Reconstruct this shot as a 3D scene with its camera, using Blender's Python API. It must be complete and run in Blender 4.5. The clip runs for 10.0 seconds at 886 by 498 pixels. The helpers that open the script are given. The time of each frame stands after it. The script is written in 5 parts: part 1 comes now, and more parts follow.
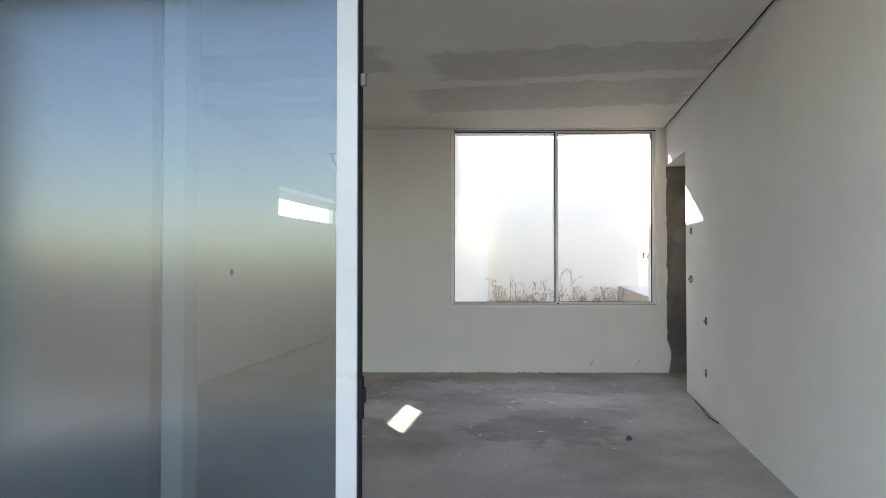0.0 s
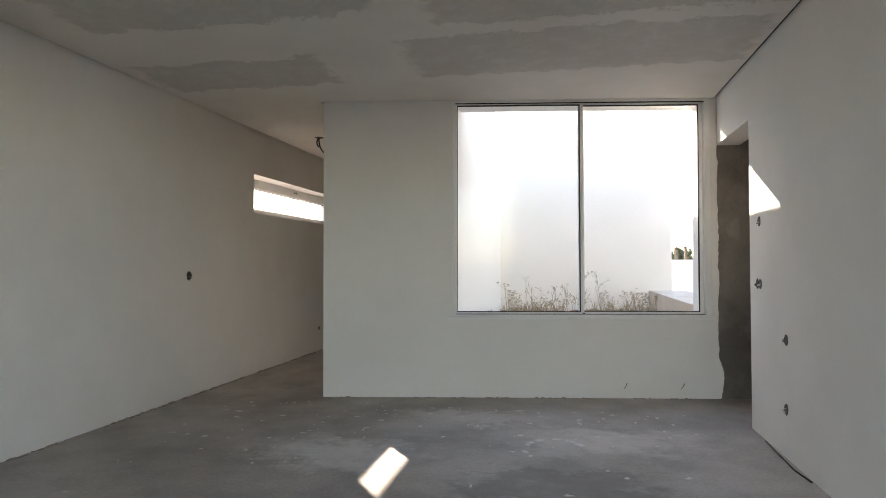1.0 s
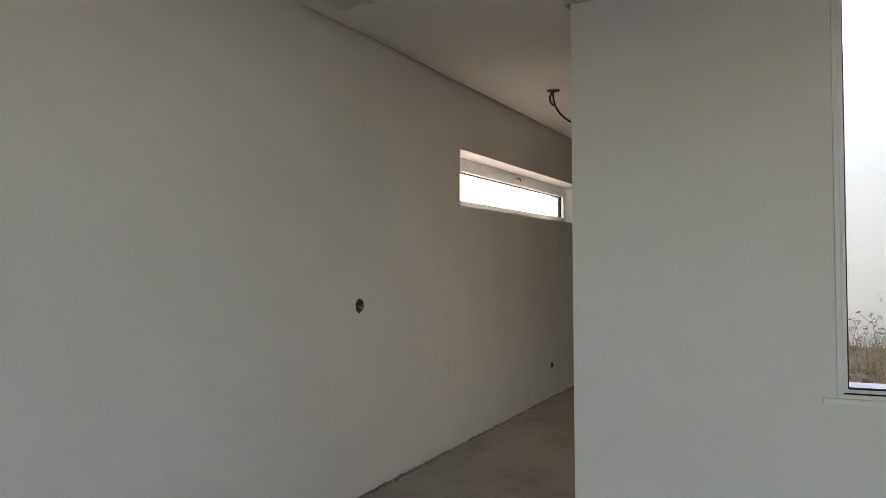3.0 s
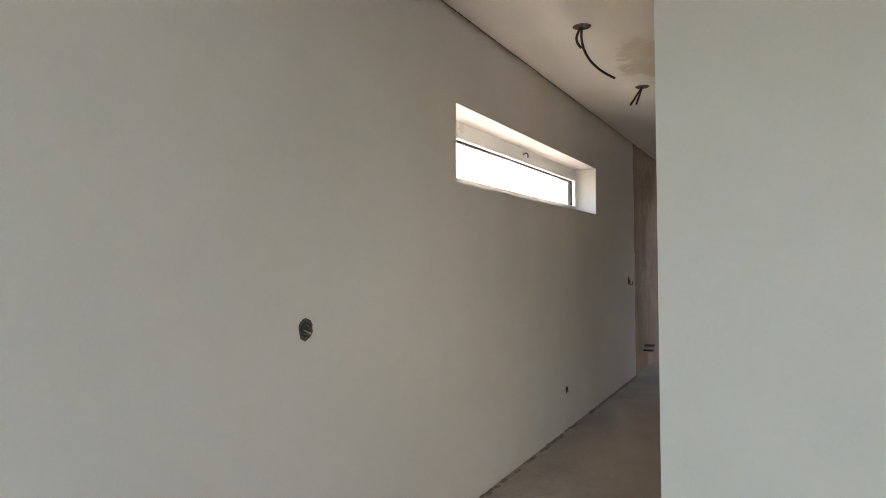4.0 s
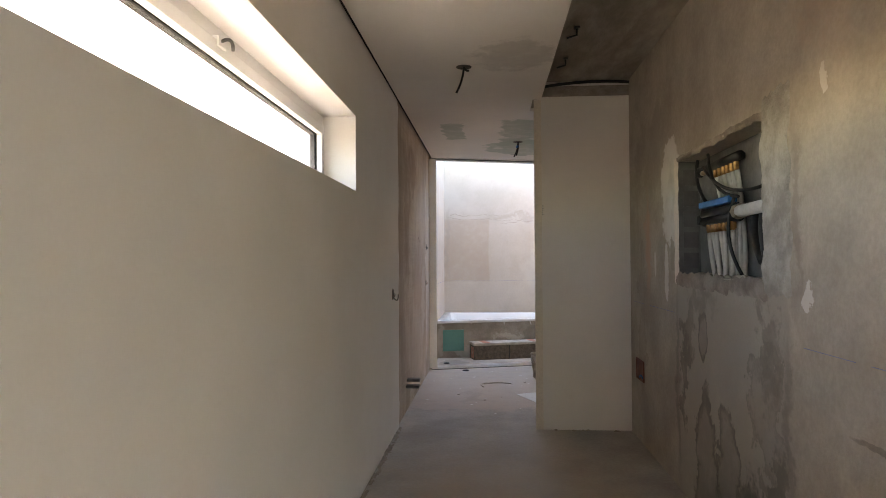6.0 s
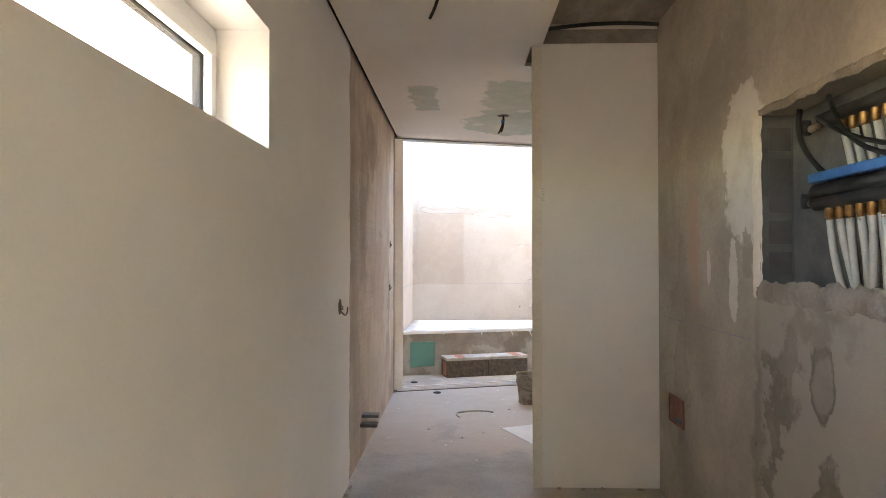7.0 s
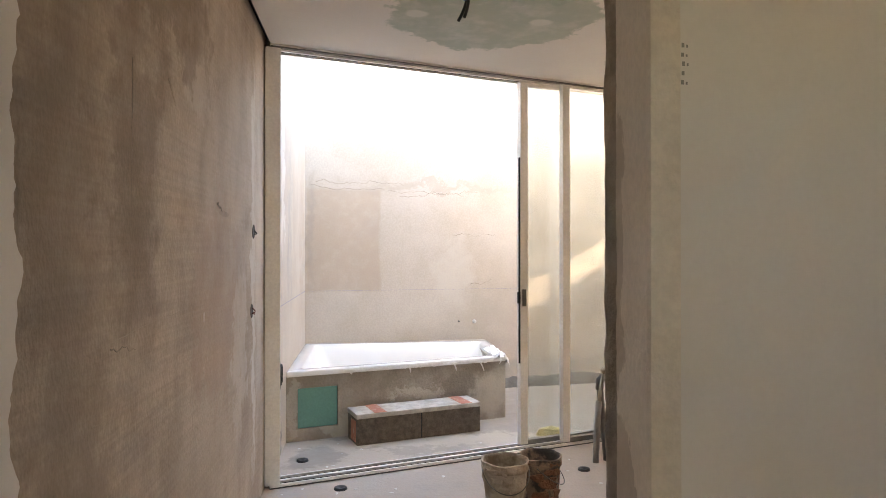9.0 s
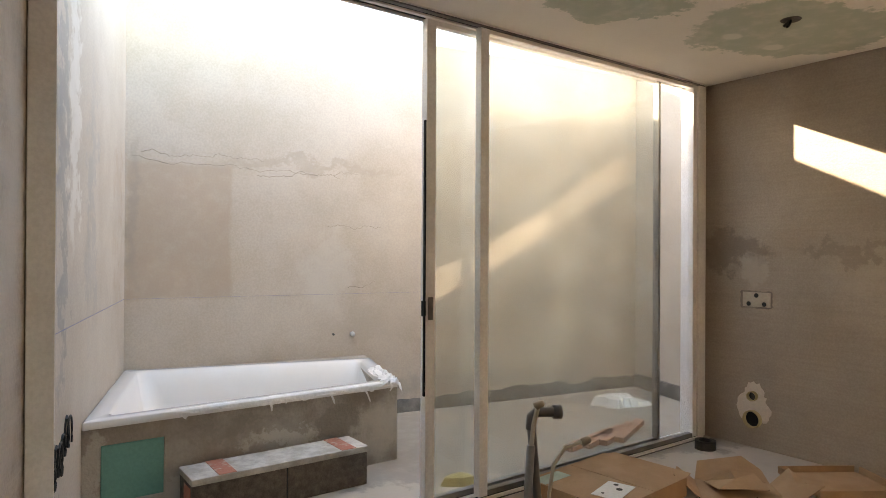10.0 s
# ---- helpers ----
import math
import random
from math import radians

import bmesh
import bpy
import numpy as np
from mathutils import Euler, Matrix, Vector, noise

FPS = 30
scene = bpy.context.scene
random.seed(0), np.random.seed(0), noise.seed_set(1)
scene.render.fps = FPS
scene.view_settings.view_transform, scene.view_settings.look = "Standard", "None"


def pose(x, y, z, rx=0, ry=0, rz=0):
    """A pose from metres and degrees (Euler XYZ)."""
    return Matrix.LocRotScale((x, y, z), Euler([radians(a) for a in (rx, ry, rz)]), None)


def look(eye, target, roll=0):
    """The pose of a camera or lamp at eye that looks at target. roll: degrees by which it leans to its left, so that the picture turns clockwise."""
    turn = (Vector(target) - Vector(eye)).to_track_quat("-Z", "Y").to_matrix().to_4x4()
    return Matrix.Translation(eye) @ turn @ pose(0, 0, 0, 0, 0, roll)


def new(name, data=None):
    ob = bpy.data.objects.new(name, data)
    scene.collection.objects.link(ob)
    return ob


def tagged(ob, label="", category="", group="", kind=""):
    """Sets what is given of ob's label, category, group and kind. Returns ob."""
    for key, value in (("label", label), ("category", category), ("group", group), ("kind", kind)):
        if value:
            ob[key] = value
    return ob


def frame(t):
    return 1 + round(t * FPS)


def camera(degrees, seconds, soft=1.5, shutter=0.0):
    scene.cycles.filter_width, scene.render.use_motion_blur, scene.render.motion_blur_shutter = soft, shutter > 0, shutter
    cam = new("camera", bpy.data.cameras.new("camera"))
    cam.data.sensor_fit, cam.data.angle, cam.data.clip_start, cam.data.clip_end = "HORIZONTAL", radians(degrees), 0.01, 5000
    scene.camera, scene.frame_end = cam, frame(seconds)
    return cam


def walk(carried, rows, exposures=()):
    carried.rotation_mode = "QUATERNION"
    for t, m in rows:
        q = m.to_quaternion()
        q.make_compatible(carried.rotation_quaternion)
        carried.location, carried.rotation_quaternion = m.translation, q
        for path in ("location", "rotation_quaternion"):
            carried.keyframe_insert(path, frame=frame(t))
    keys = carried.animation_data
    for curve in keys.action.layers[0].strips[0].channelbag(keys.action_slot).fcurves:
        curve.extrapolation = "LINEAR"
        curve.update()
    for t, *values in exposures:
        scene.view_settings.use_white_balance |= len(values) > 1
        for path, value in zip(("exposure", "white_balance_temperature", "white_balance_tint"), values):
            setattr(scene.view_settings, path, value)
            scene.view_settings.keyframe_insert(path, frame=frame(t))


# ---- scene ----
cam = camera(69.2, 10.0, 0.85)
PATH = [
    (0, (3.335, -6.587, 1.184), (3.0085, -4.6145, 1.221), -0.0),
    (0.5, (3.332, -5.969, 1.174), (3.011, -3.995, 1.218), -0.0),
    (1, (3.271, -5.369, 1.165), (2.896, -3.405, 1.211), -0.1),
    (1.5, (3.158, -4.748, 1.222), (2.589, -2.831, 1.253), -0.2),
    (2, (2.911, -4.209, 1.284), (2.098, -2.383, 1.316), -0.4),
    (2.5, (2.546, -3.679, 1.297), (1.604, -1.915, 1.336), -0.3),
    (3, (2.215, -3.109, 1.301), (1.216, -1.376, 1.344), -0.3),
    (4.3, (1.315, -1.655, 1.3), (0.421, 0.134, 1.34), -0.5),
    (4.5, (1.199, -1.421, 1.307), (0.348, 0.389, 1.349), -0.5),
    (5, (0.977, -0.852, 1.316), (0.297, 1.029, 1.354), -0.3),
    (5.5, (0.813, -0.307, 1.327), (0.428, 1.655, 1.363), -0.2),
    (6, (0.74, 0.286, 1.322), (0.592, 2.28, 1.361), -0.3),
    (6.2, (0.716, 0.53, 1.318), (0.604, 2.526, 1.357), -0.3),
    (7.3, (0.634, 2.0, 1.331), (0.586, 3.999, 1.367), 0.1),
    (7.5, (0.61, 2.274, 1.327), (0.565, 4.273, 1.361), 0.1),
    (8, (0.572, 2.938, 1.33), (0.573, 4.938, 1.362), 0.1),
    (8.5, (0.58, 3.61, 1.348), (0.638, 5.609, 1.376), 0.1),
    (9, (0.576, 4.283, 1.377), (0.814, 6.269, 1.389), -0.0),
    (9.5, (0.595, 4.902, 1.371), (0.982, 6.864, 1.38), -0.1),
    (9.8, (0.602, 5.245, 1.334), (1.149, 7.169, 1.37), -0.4),
    (10, (0.637, 5.498, 1.36), (1.292, 7.387, 1.368), 0.3),
]
walk(cam, [(t, look(e, g, r)) for t, e, g, r in PATH],
     exposures=[(0.0, 3.0, 7600, 16), (1.0, 2.9, 7800, 18), (1.5, 2.73, 7950, 18), (2.0, 2.36, 8100, 18), (3.2, 3.12, 7600, 16), (4.5, 3.76, 7500, 17), (5.5, 3.87, 7900, 18),
                (6.2, 4.12, 8200, 18), (7.5, 5.02, 8400, 16), (8.5, 4.9, 8900, 18), (9.0, 4.53, 8950, 17), (9.5, 4.31, 9100, 14), (10.0, 3.8, 9250, 14)])

# ---- world and sun ----
scene.cycles.max_bounces, scene.cycles.diffuse_bounces, scene.cycles.transparent_max_bounces = 16, 8, 16
SUN_WAY = Vector((1.31, -1.82, -1.03))
world = bpy.data.worlds.new("sky_world")
scene.world = world
world.use_nodes = True
sky = world.node_tree.nodes.new("ShaderNodeTexSky")
sky.sky_type = "NISHITA"
sky.sun_disc = False
sky.sun_elevation = radians(24.7)
sky.sun_rotation = radians(-35.7)
sky.dust_density, sky.ozone_density = 0.6, 1.6
background = world.node_tree.nodes["Background"]
background.inputs["Strength"].default_value = 0.15
world.node_tree.links.new(sky.outputs[0], background.inputs["Color"])
sun_data = bpy.data.lights.new("sun", "SUN")
sun_data.energy, sun_data.angle, sun_data.color = 3.8, radians(0.53), (1.0, 0.95, 0.88)
sun = new("sun", sun_data)
sun.matrix_world = look(-20 * SUN_WAY, (0, 0, 0))


# ---- materials ----
def surface(name, light, dark, rough=0.8, scale=3.0, fine=60.0, bump=0.15, metallic=0.0, spots=(), spec=0.4,
            contrast=(0.35, 0.65), stretch=(1, 1, 1), fine_mix=0.25, relief=0.01, comb=0.0):
    """A two-scale procedural surface; spots are (centre, radii, colour, strength, shape, ragged) stains of their own shape."""
    m = bpy.data.materials.new(name)
    m.use_nodes = True
    n, l = m.node_tree.nodes, m.node_tree.links
    b = n["Principled BSDF"]
    b.inputs["Roughness"].default_value, b.inputs["Metallic"].default_value = rough, metallic
    b.inputs["Specular IOR Level"].default_value = spec
    co = n.new("ShaderNodeTexCoord").outputs["Object"]
    mp = n.new("ShaderNodeMapping")
    mp.inputs["Scale"].default_value = stretch
    l.new(co, mp.inputs[0])

    def noise_at(size, detail=6, src=mp.outputs[0], rgh=0.6):
        t = n.new("ShaderNodeTexNoise")
        t.inputs["Scale"].default_value, t.inputs["Detail"].default_value, t.inputs["Roughness"].default_value = size, detail, rgh
        l.new(src, t.inputs["Vector"])
        return t

    def mix(f, a, c, blend="MIX"):
        x = n.new("ShaderNodeMix")
        x.data_type, x.blend_type = "RGBA", blend
        for value, sock in ((f, x.inputs[0]), (a, x.inputs[6]), (c, x.inputs[7])):
            if hasattr(value, "node"):
                l.new(value, sock)
            elif isinstance(value, tuple):
                sock.default_value = (*value, 1)
            else:
                sock.default_value = value
        return x.outputs[2]

    def span(src, a, c, lo=0.0, hi=1.0):
        r = n.new("ShaderNodeMapRange")
        r.interpolation_type = "SMOOTHSTEP"
        for k, value in enumerate((a, c, lo, hi)):
            r.inputs[k + 1].default_value = value
        l.new(src, r.inputs[0])
        return r.outputs[0]

    big, small = noise_at(scale), noise_at(fine, 3)
    col = mix(span(big.outputs["Fac"], *contrast), light, dark)
    col = mix(fine_mix, col, mix(span(small.outputs["Fac"], 0.3, 0.7), (0.75, 0.75, 0.75), (1.15, 1.15, 1.15)), "MULTIPLY")
    if comb:
        cm = n.new("ShaderNodeMapping")
        cm.inputs["Scale"].default_value, cm.inputs["Rotation"].default_value = (0.9, 0.9, 38), (0.06, 0, 0)
        l.new(co, cm.inputs[0])
        col = mix(comb, col, mix(span(noise_at(1.6, 4, cm.outputs[0]).outputs["Fac"], 0.3, 0.7), (0.72, 0.70, 0.68), (1.2, 1.18, 1.15)), "MULTIPLY")
    rag = noise_at(5.0, 8, co, 0.68)
    for centre, radii, tint, strength, shape, ragged in spots:
        off = n.new("ShaderNodeVectorMath")
        off.operation = "MULTIPLY_ADD"
        l.new(rag.outputs["Color"], off.inputs[0])
        off.inputs[1].default_value = (ragged * 2.2,) * 3
        off.inputs[2].default_value = [-ragged * 1.1 - c for c in centre]
        add = n.new("ShaderNodeVectorMath")
        l.new(co, add.inputs[0])
        l.new(off.outputs[0], add.inputs[1])
        div = n.new("ShaderNodeVectorMath")
        div.operation = "DIVIDE"
        l.new(add.outputs[0], div.inputs[0])
        div.inputs[1].default_value = radii
        if shape == "box":
            ab = n.new("ShaderNodeVectorMath")
            ab.operation = "ABSOLUTE"
            l.new(div.outputs[0], ab.inputs[0])
            sp = n.new("ShaderNodeSeparateXYZ")
            l.new(ab.outputs[0], sp.inputs[0])
            m1, m2 = n.new("ShaderNodeMath"), n.new("ShaderNodeMath")
            m1.operation = m2.operation = "MAXIMUM"
            l.new(sp.outputs[0], m1.inputs[0]), l.new(sp.outputs[1], m1.inputs[1])
            l.new(m1.outputs[0], m2.inputs[0]), l.new(sp.outputs[2], m2.inputs[1])
            d = m2.outputs[0]
            f = span(d, 0.9, 1.0, strength, 0.0)
        else:
            ln = n.new("ShaderNodeVectorMath")
            ln.operation = "LENGTH"
            l.new(div.outputs[0], ln.inputs[0])
            d = ln.outputs["Value"]
            f = span(d, {"hard": 0.62, "crisp": 0.92}.get(shape, 0.25), 1.0, strength, 0.0)
            if shape == "rim":
                f = n.new("ShaderNodeMath")
                f.operation = "MULTIPLY"
                l.new(span(d, 0.68, 0.95, 0.4 * strength, strength), f.inputs[0]), l.new(span(d, 0.95, 1.04, 1.0, 0.0), f.inputs[1])
                f = f.outputs[0]
        br = n.new("ShaderNodeMath")
        br.operation = "MULTIPLY"
        l.new(f, br.inputs[0]), l.new(span(noise_at(9.0, 5).outputs["Fac"], 0.2, 0.6, 0.55, 1.0), br.inputs[1])
        col = mix(br.outputs[0], col, tint)
    l.new(col, b.inputs["Base Color"])
    bp = n.new("ShaderNodeBump")
    bp.inputs["Strength"].default_value, bp.inputs["Distance"].default_value = bump, relief
    hs = n.new("ShaderNodeMath")
    hs.operation = "ADD"
    l.new(big.outputs["Fac"], hs.inputs[0]), l.new(small.outputs["Fac"], hs.inputs[1])
    l.new(hs.outputs[0], bp.inputs["Height"])
    l.new(bp.outputs[0], b.inputs["Normal"])
    rr = span(big.outputs["Fac"], 0.3, 0.7, max(rough - 0.08, 0.03), min(rough + 0.08, 1))
    l.new(rr, b.inputs["Roughness"])
    return m


def glass_material(name, tint=(1, 1, 1), dusty=0.0, shine=0.05, sheen=(1, 1, 1), haze=0.0):
    m = bpy.data.materials.new(name)
    m.use_nodes = True
    n, l = m.node_tree.nodes, m.node_tree.links
    out = n["Material Output"]
    n.remove(n["Principled BSDF"])
    lw, pw, fr = n.new("ShaderNodeLayerWeight"), n.new("ShaderNodeMath"), n.new("ShaderNodeMath")
    lw.inputs["Blend"].default_value = 0.5
    pw.operation, fr.operation = "POWER", "MULTIPLY_ADD"
    pw.inputs[1].default_value, fr.inputs[1].default_value, fr.inputs[2].default_value = 4.5, 0.85, shine
    l.new(lw.outputs["Facing"], pw.inputs[0]), l.new(pw.outputs[0], fr.inputs[0])
    tr, gl, df = n.new("ShaderNodeBsdfTransparent"), n.new("ShaderNodeBsdfGlossy"), n.new("ShaderNodeBsdfDiffuse")
    tr.inputs[0].default_value, gl.inputs["Roughness"].default_value = (*tint, 1), haze
    gl.inputs["Color"].default_value = (*sheen, 1)
    df.inputs[0].default_value = (0.75, 0.74, 0.7, 1)
    a, c = n.new("ShaderNodeMixShader"), n.new("ShaderNodeMixShader")
    l.new(fr.outputs[0], a.inputs[0]), l.new(tr.outputs[0], a.inputs[1]), l.new(gl.outputs[0], a.inputs[2])
    tex = n.new("ShaderNodeTexNoise")
    tex.inputs["Scale"].default_value, tex.inputs["Detail"].default_value = 2.5, 6
    rg = n.new("ShaderNodeMapRange")
    for k, value in enumerate((0.3, 0.75, dusty * 0.5, dusty * 1.5)):
        rg.inputs[k + 1].default_value = value
    co = n.new("ShaderNodeTexCoord")
    l.new(co.outputs["Object"], tex.inputs["Vector"]), l.new(tex.outputs["Fac"], rg.inputs[0])
    l.new(rg.outputs[0], c.inputs[0]), l.new(a.outputs[0], c.inputs[1]), l.new(df.outputs[0], c.inputs[2])
    l.new(c.outputs[0], out.inputs[0])
    return m


GREY_FILL = (0.40, 0.38, 0.35)
GREEN, DOT = (0.36, 0.415, 0.35), (0.66, 0.655, 0.60)
WARM = (0.52, 0.45, 0.36)
mat_plaster = surface("white_plaster", (0.80, 0.78, 0.755), (0.765, 0.745, 0.715), 0.85, 1.3, 90, 0.012, fine_mix=0.04)
mat_board = surface("cream_plasterboard", (0.74, 0.705, 0.67), (0.70, 0.665, 0.63), 0.9, 1.2, 80, 0.02, fine_mix=0.05)
mat_render = surface("raw_render", (0.49, 0.415, 0.34), (0.36, 0.295, 0.235), 0.9, 2.6, 90, 0.35, stretch=(1, 1, 0.6), contrast=(0.34, 0.66), fine_mix=0.45, comb=0.3, spots=[
    ((0, 7.05, 1.54), (0.3, 0.10, 0.013), (0.17, 0.14, 0.12), 0.9, "crisp", 0.012), ((0, 6.72, 1.14), (0.3, 0.012, 0.02), (0.70, 0.67, 0.63), 0.9, "crisp", 0.01),
    ((0, 6.6, 2.05), (0.5, 0.16, 0.28), (0.56, 0.50, 0.43), 0.55, "hard", 0.3),
    ((0, 7.0, 1.2), (0.5, 0.5, 0.5), (0.40, 0.30, 0.235), 0.7, "hard", 0.6), ((0, 6.45, 2.2), (0.5, 0.35, 0.3), (0.22, 0.17, 0.135), 0.7, "hard", 0.5),
    ((0, 7.75, 1.3), (0.5, 0.07, 1.3), (0.66, 0.63, 0.59), 0.7, "hard", 0.22), ((0, 7.4, 0.9), (0.5, 0.18, 0.5), (0.54, 0.49, 0.43), 0.6, "hard", 0.4),
    ((0, 5.75, 0.6), (0.5, 0.2, 0.5), (0.30, 0.245, 0.20), 0.6, "hard", 0.4),
    ((0, 7.2, 1.9), (0.5, 1.0, 0.9), (0.5, 0.44, 0.38), 0.5, "soft", 0.9), ((0, 6.0, 1.7), (0.5, 0.3, 0.9), (0.2, 0.15, 0.115), 0.6, "soft", 0.5),
    ((0, 7.95, 1.5), (0.5, 0.25, 1.4), (0.60, 0.55, 0.49), 0.7, "soft", 0.3), ((0, 6.7, 0.5), (0.5, 0.9, 0.5), (0.44, 0.385, 0.32), 0.6, "soft", 0.6),
    ((0, 5.6, 1.3), (0.5, 0.22, 1.6), (0.25, 0.20, 0.16), 0.6, "soft", 0.3)])
mat_bath = surface("bathroom_render", (0.43, 0.365, 0.30), (0.37, 0.31, 0.25), 0.9, 2.0, 80, 0.2, contrast=(0.25, 0.75), fine_mix=0.35, comb=0.15, spots=[
    ((4.15, 9.2, 1.36), (0.35, 0.33, 0.15), (0.23, 0.19, 0.16), 0.7, "hard", 0.3), ((4.2, 9.05, 1.22), (0.3, 0.10, 0.14), (0.48, 0.42, 0.36), 0.6, "hard", 0.15),
    ((4.4, 8.45, 1.38), (0.4, 0.45, 0.05), (0.27, 0.225, 0.185), 0.6, "hard", 0.25), ((4.4, 8.2, 1.2), (0.4, 0.6, 0.20), (0.46, 0.40, 0.34), 0.5, "soft", 0.4)])
mat_well = surface("well_render", (0.525, 0.465, 0.40), (0.46, 0.398, 0.33), 0.9, 1.9, 70, 0.12, contrast=(0.3, 0.7), spots=[
    ((0.36, 10.56, 1.5), (0.37, 0.6, 0.52), (0.42, 0.33, 0.255), 0.75, "box", 0.05), ((1.3, 10.65, 2.03), (1.1, 0.6, 0.07), (0.40, 0.33, 0.27), 0.7, "soft", 0.25),
    ((0, 8.62, 1.7), (0.3, 0.10, 1.2), (0.30, 0.29, 0.275), 0.7, "hard", 0.35), ((0, 9.3, 1.6), (0.3, 0.16, 1.0), (0.36, 0.345, 0.325), 0.6, "soft", 0.5),
    ((0, 8.85, 2.0), (0.3, 0.12, 0.8), (0.66, 0.63, 0.585), 0.7, "hard", 0.35), ((0, 8.5, 0.08), (0.3, 0.35, 0.20), (0.17, 0.16, 0.148), 0.8, "hard", 0.25),
    ((1.75, 10.7, 0.75), (0.5, 0.5, 0.2), (0.43, 0.375, 0.31), 0.5, "soft", 0.3), ((0.06, 10.5, 1.6), (0.05, 0.4, 0.8), (0.36, 0.31, 0.26), 0.6, "soft", 0.12),
    ((2.9, 10.8, 0.2), (1.6, 0.6, 0.14), (0.33, 0.315, 0.285), 0.7, "soft", 0.25), ((1.45, 10.65, 1.2), (0.25, 0.5, 0.5), (0.56, 0.52, 0.46), 0.5, "soft", 0.4)])
DAMP, WET, PATCH = (0.20, 0.18, 0.15), (0.115, 0.105, 0.088), (0.66, 0.63, 0.58)
mat_concrete = surface("raw_concrete_wall", (0.46, 0.405, 0.335), (0.35, 0.305, 0.25), 0.88, 2.2, 50, 0.3, contrast=(0.3, 0.68), fine_mix=0.3, spots=[
    ((1.8, 3.44, 0.55), (0.3, 0.74, 0.72), (0.355, 0.32, 0.27), 0.9, "box", 0.06), ((1.8, 4.83, 1.42), (0.3, 0.11, 0.5), (0.50, 0.31, 0.22), 0.75, "soft", 0.2),
    ((1.8, 5.02, 0.95), (0.3, 0.10, 0.6), (0.30, 0.255, 0.21), 0.7, "rim", 0.25), ((1.8, 5.1, 1.9), (0.3, 0.10, 0.7), (0.32, 0.275, 0.225), 0.5, "soft", 0.4),
    ((1.8, 4.14, 0.6), (0.3, 0.05, 0.75), (0.20, 0.18, 0.155), 0.75, "soft", 0.12), ((1.8, 2.74, 0.55), (0.3, 0.045, 0.8), (0.20, 0.18, 0.155), 0.7, "soft", 0.12),
    ((1.8, 3.66, 0.24), (0.3, 0.17, 0.44), WET, 0.8, "rim", 0.16), ((1.8, 3.36, 0.22), (0.3, 0.15, 0.46), WET, 0.85, "rim", 0.18),
    ((1.8, 3.08, 0.20), (0.3, 0.16, 0.24), WET, 0.85, "hard", 0.30), ((1.8, 3.70, 0.93), (0.3, 0.085, 0.14), WET, 0.85, "rim", 0.07),
    ((1.8, 4.02, 0.70), (0.3, 0.07, 0.42), WET, 0.7, "hard", 0.28), ((1.8, 2.88, 0.98), (0.3, 0.15, 0.24), DAMP, 0.75, "hard", 0.34),
    ((1.8, 3.72, 1.12), (0.3, 0.32, 0.08), DAMP, 0.65, "soft", 0.22), ((1.8, 2.85, 0.40), (0.3, 0.07, 0.3), WET, 0.7, "hard", 0.25), ((1.8, 2.92, 0.70), (0.3, 0.16, 0.30), DAMP, 0.7, "rim", 0.3), ((1.8, 3.95, 0.95), (0.3, 0.09, 0.22), DAMP, 0.75, "hard", 0.25),
    ((1.8, 3.50, 0.12), (0.3, 0.42, 0.16), DAMP, 0.6, "soft", 0.2), ((1.8, 2.2, 0.78), (0.3, 0.16, 0.012), (0.14, 0.12, 0.10), 0.85, "hard", 0.03),
    ((1.8, 4.27, 1.72), (0.3, 0.20, 0.34), PATCH, 0.95, "crisp", 0.13), ((1.8, 4.37, 1.24), (0.3, 0.05, 0.18), PATCH, 0.95, "crisp", 0.08),
    ((1.8, 4.24, 1.36), (0.3, 0.05, 0.10), (0.33, 0.285, 0.23), 0.95, "crisp", 0.10), ((1.8, 4.632, 1.30), (0.3, 0.028, 0.085), PATCH, 0.9, "crisp", 0.03), ((1.8, 2.66, 1.5), (0.3, 0.05, 0.5), (0.25, 0.20, 0.16), 0.6, "soft", 0.15),
    ((1.8, 2.58, 1.19), (0.3, 0.045, 0.065), PATCH, 0.95, "crisp", 0.13), ((1.8, 2.45, 1.92), (0.3, 0.03, 0.055), PATCH, 0.9, "crisp", 0.08),
    # spot at y 2.1: dark streaks, strengthened to paint in the dimness there
    ((1.8, 2.1, 0.45), (0.3, 0.7, 0.5), (0.27, 0.24, 0.20), 0.8, "soft", 0.4), ((1.8, 1.6, 1.8), (0.3, 0.6, 0.5), (0.28, 0.25, 0.215), 0.5, "soft", 0.5),
    ((1.8, 4.6, 2.05), (0.3, 0.22, 0.3), (0.32, 0.285, 0.24), 0.6, "hard", 0.4), ((1.8, 2.4, 2.3), (0.3, 0.25, 0.4), (0.46, 0.33, 0.235), 0.5, "soft", 0.4)])
mat_slab = surface("raw_concrete_slab", (0.42, 0.37, 0.31), (0.22, 0.195, 0.165), 0.9, 3.5, 40, 0.8, stretch=(1, 0.35, 1))
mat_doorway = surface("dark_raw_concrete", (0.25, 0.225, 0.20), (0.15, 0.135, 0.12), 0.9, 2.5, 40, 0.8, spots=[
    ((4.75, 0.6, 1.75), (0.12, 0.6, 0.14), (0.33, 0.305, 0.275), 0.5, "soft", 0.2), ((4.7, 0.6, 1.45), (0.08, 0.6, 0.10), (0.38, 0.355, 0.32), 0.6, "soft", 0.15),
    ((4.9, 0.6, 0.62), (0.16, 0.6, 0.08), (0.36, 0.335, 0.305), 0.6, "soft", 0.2)])
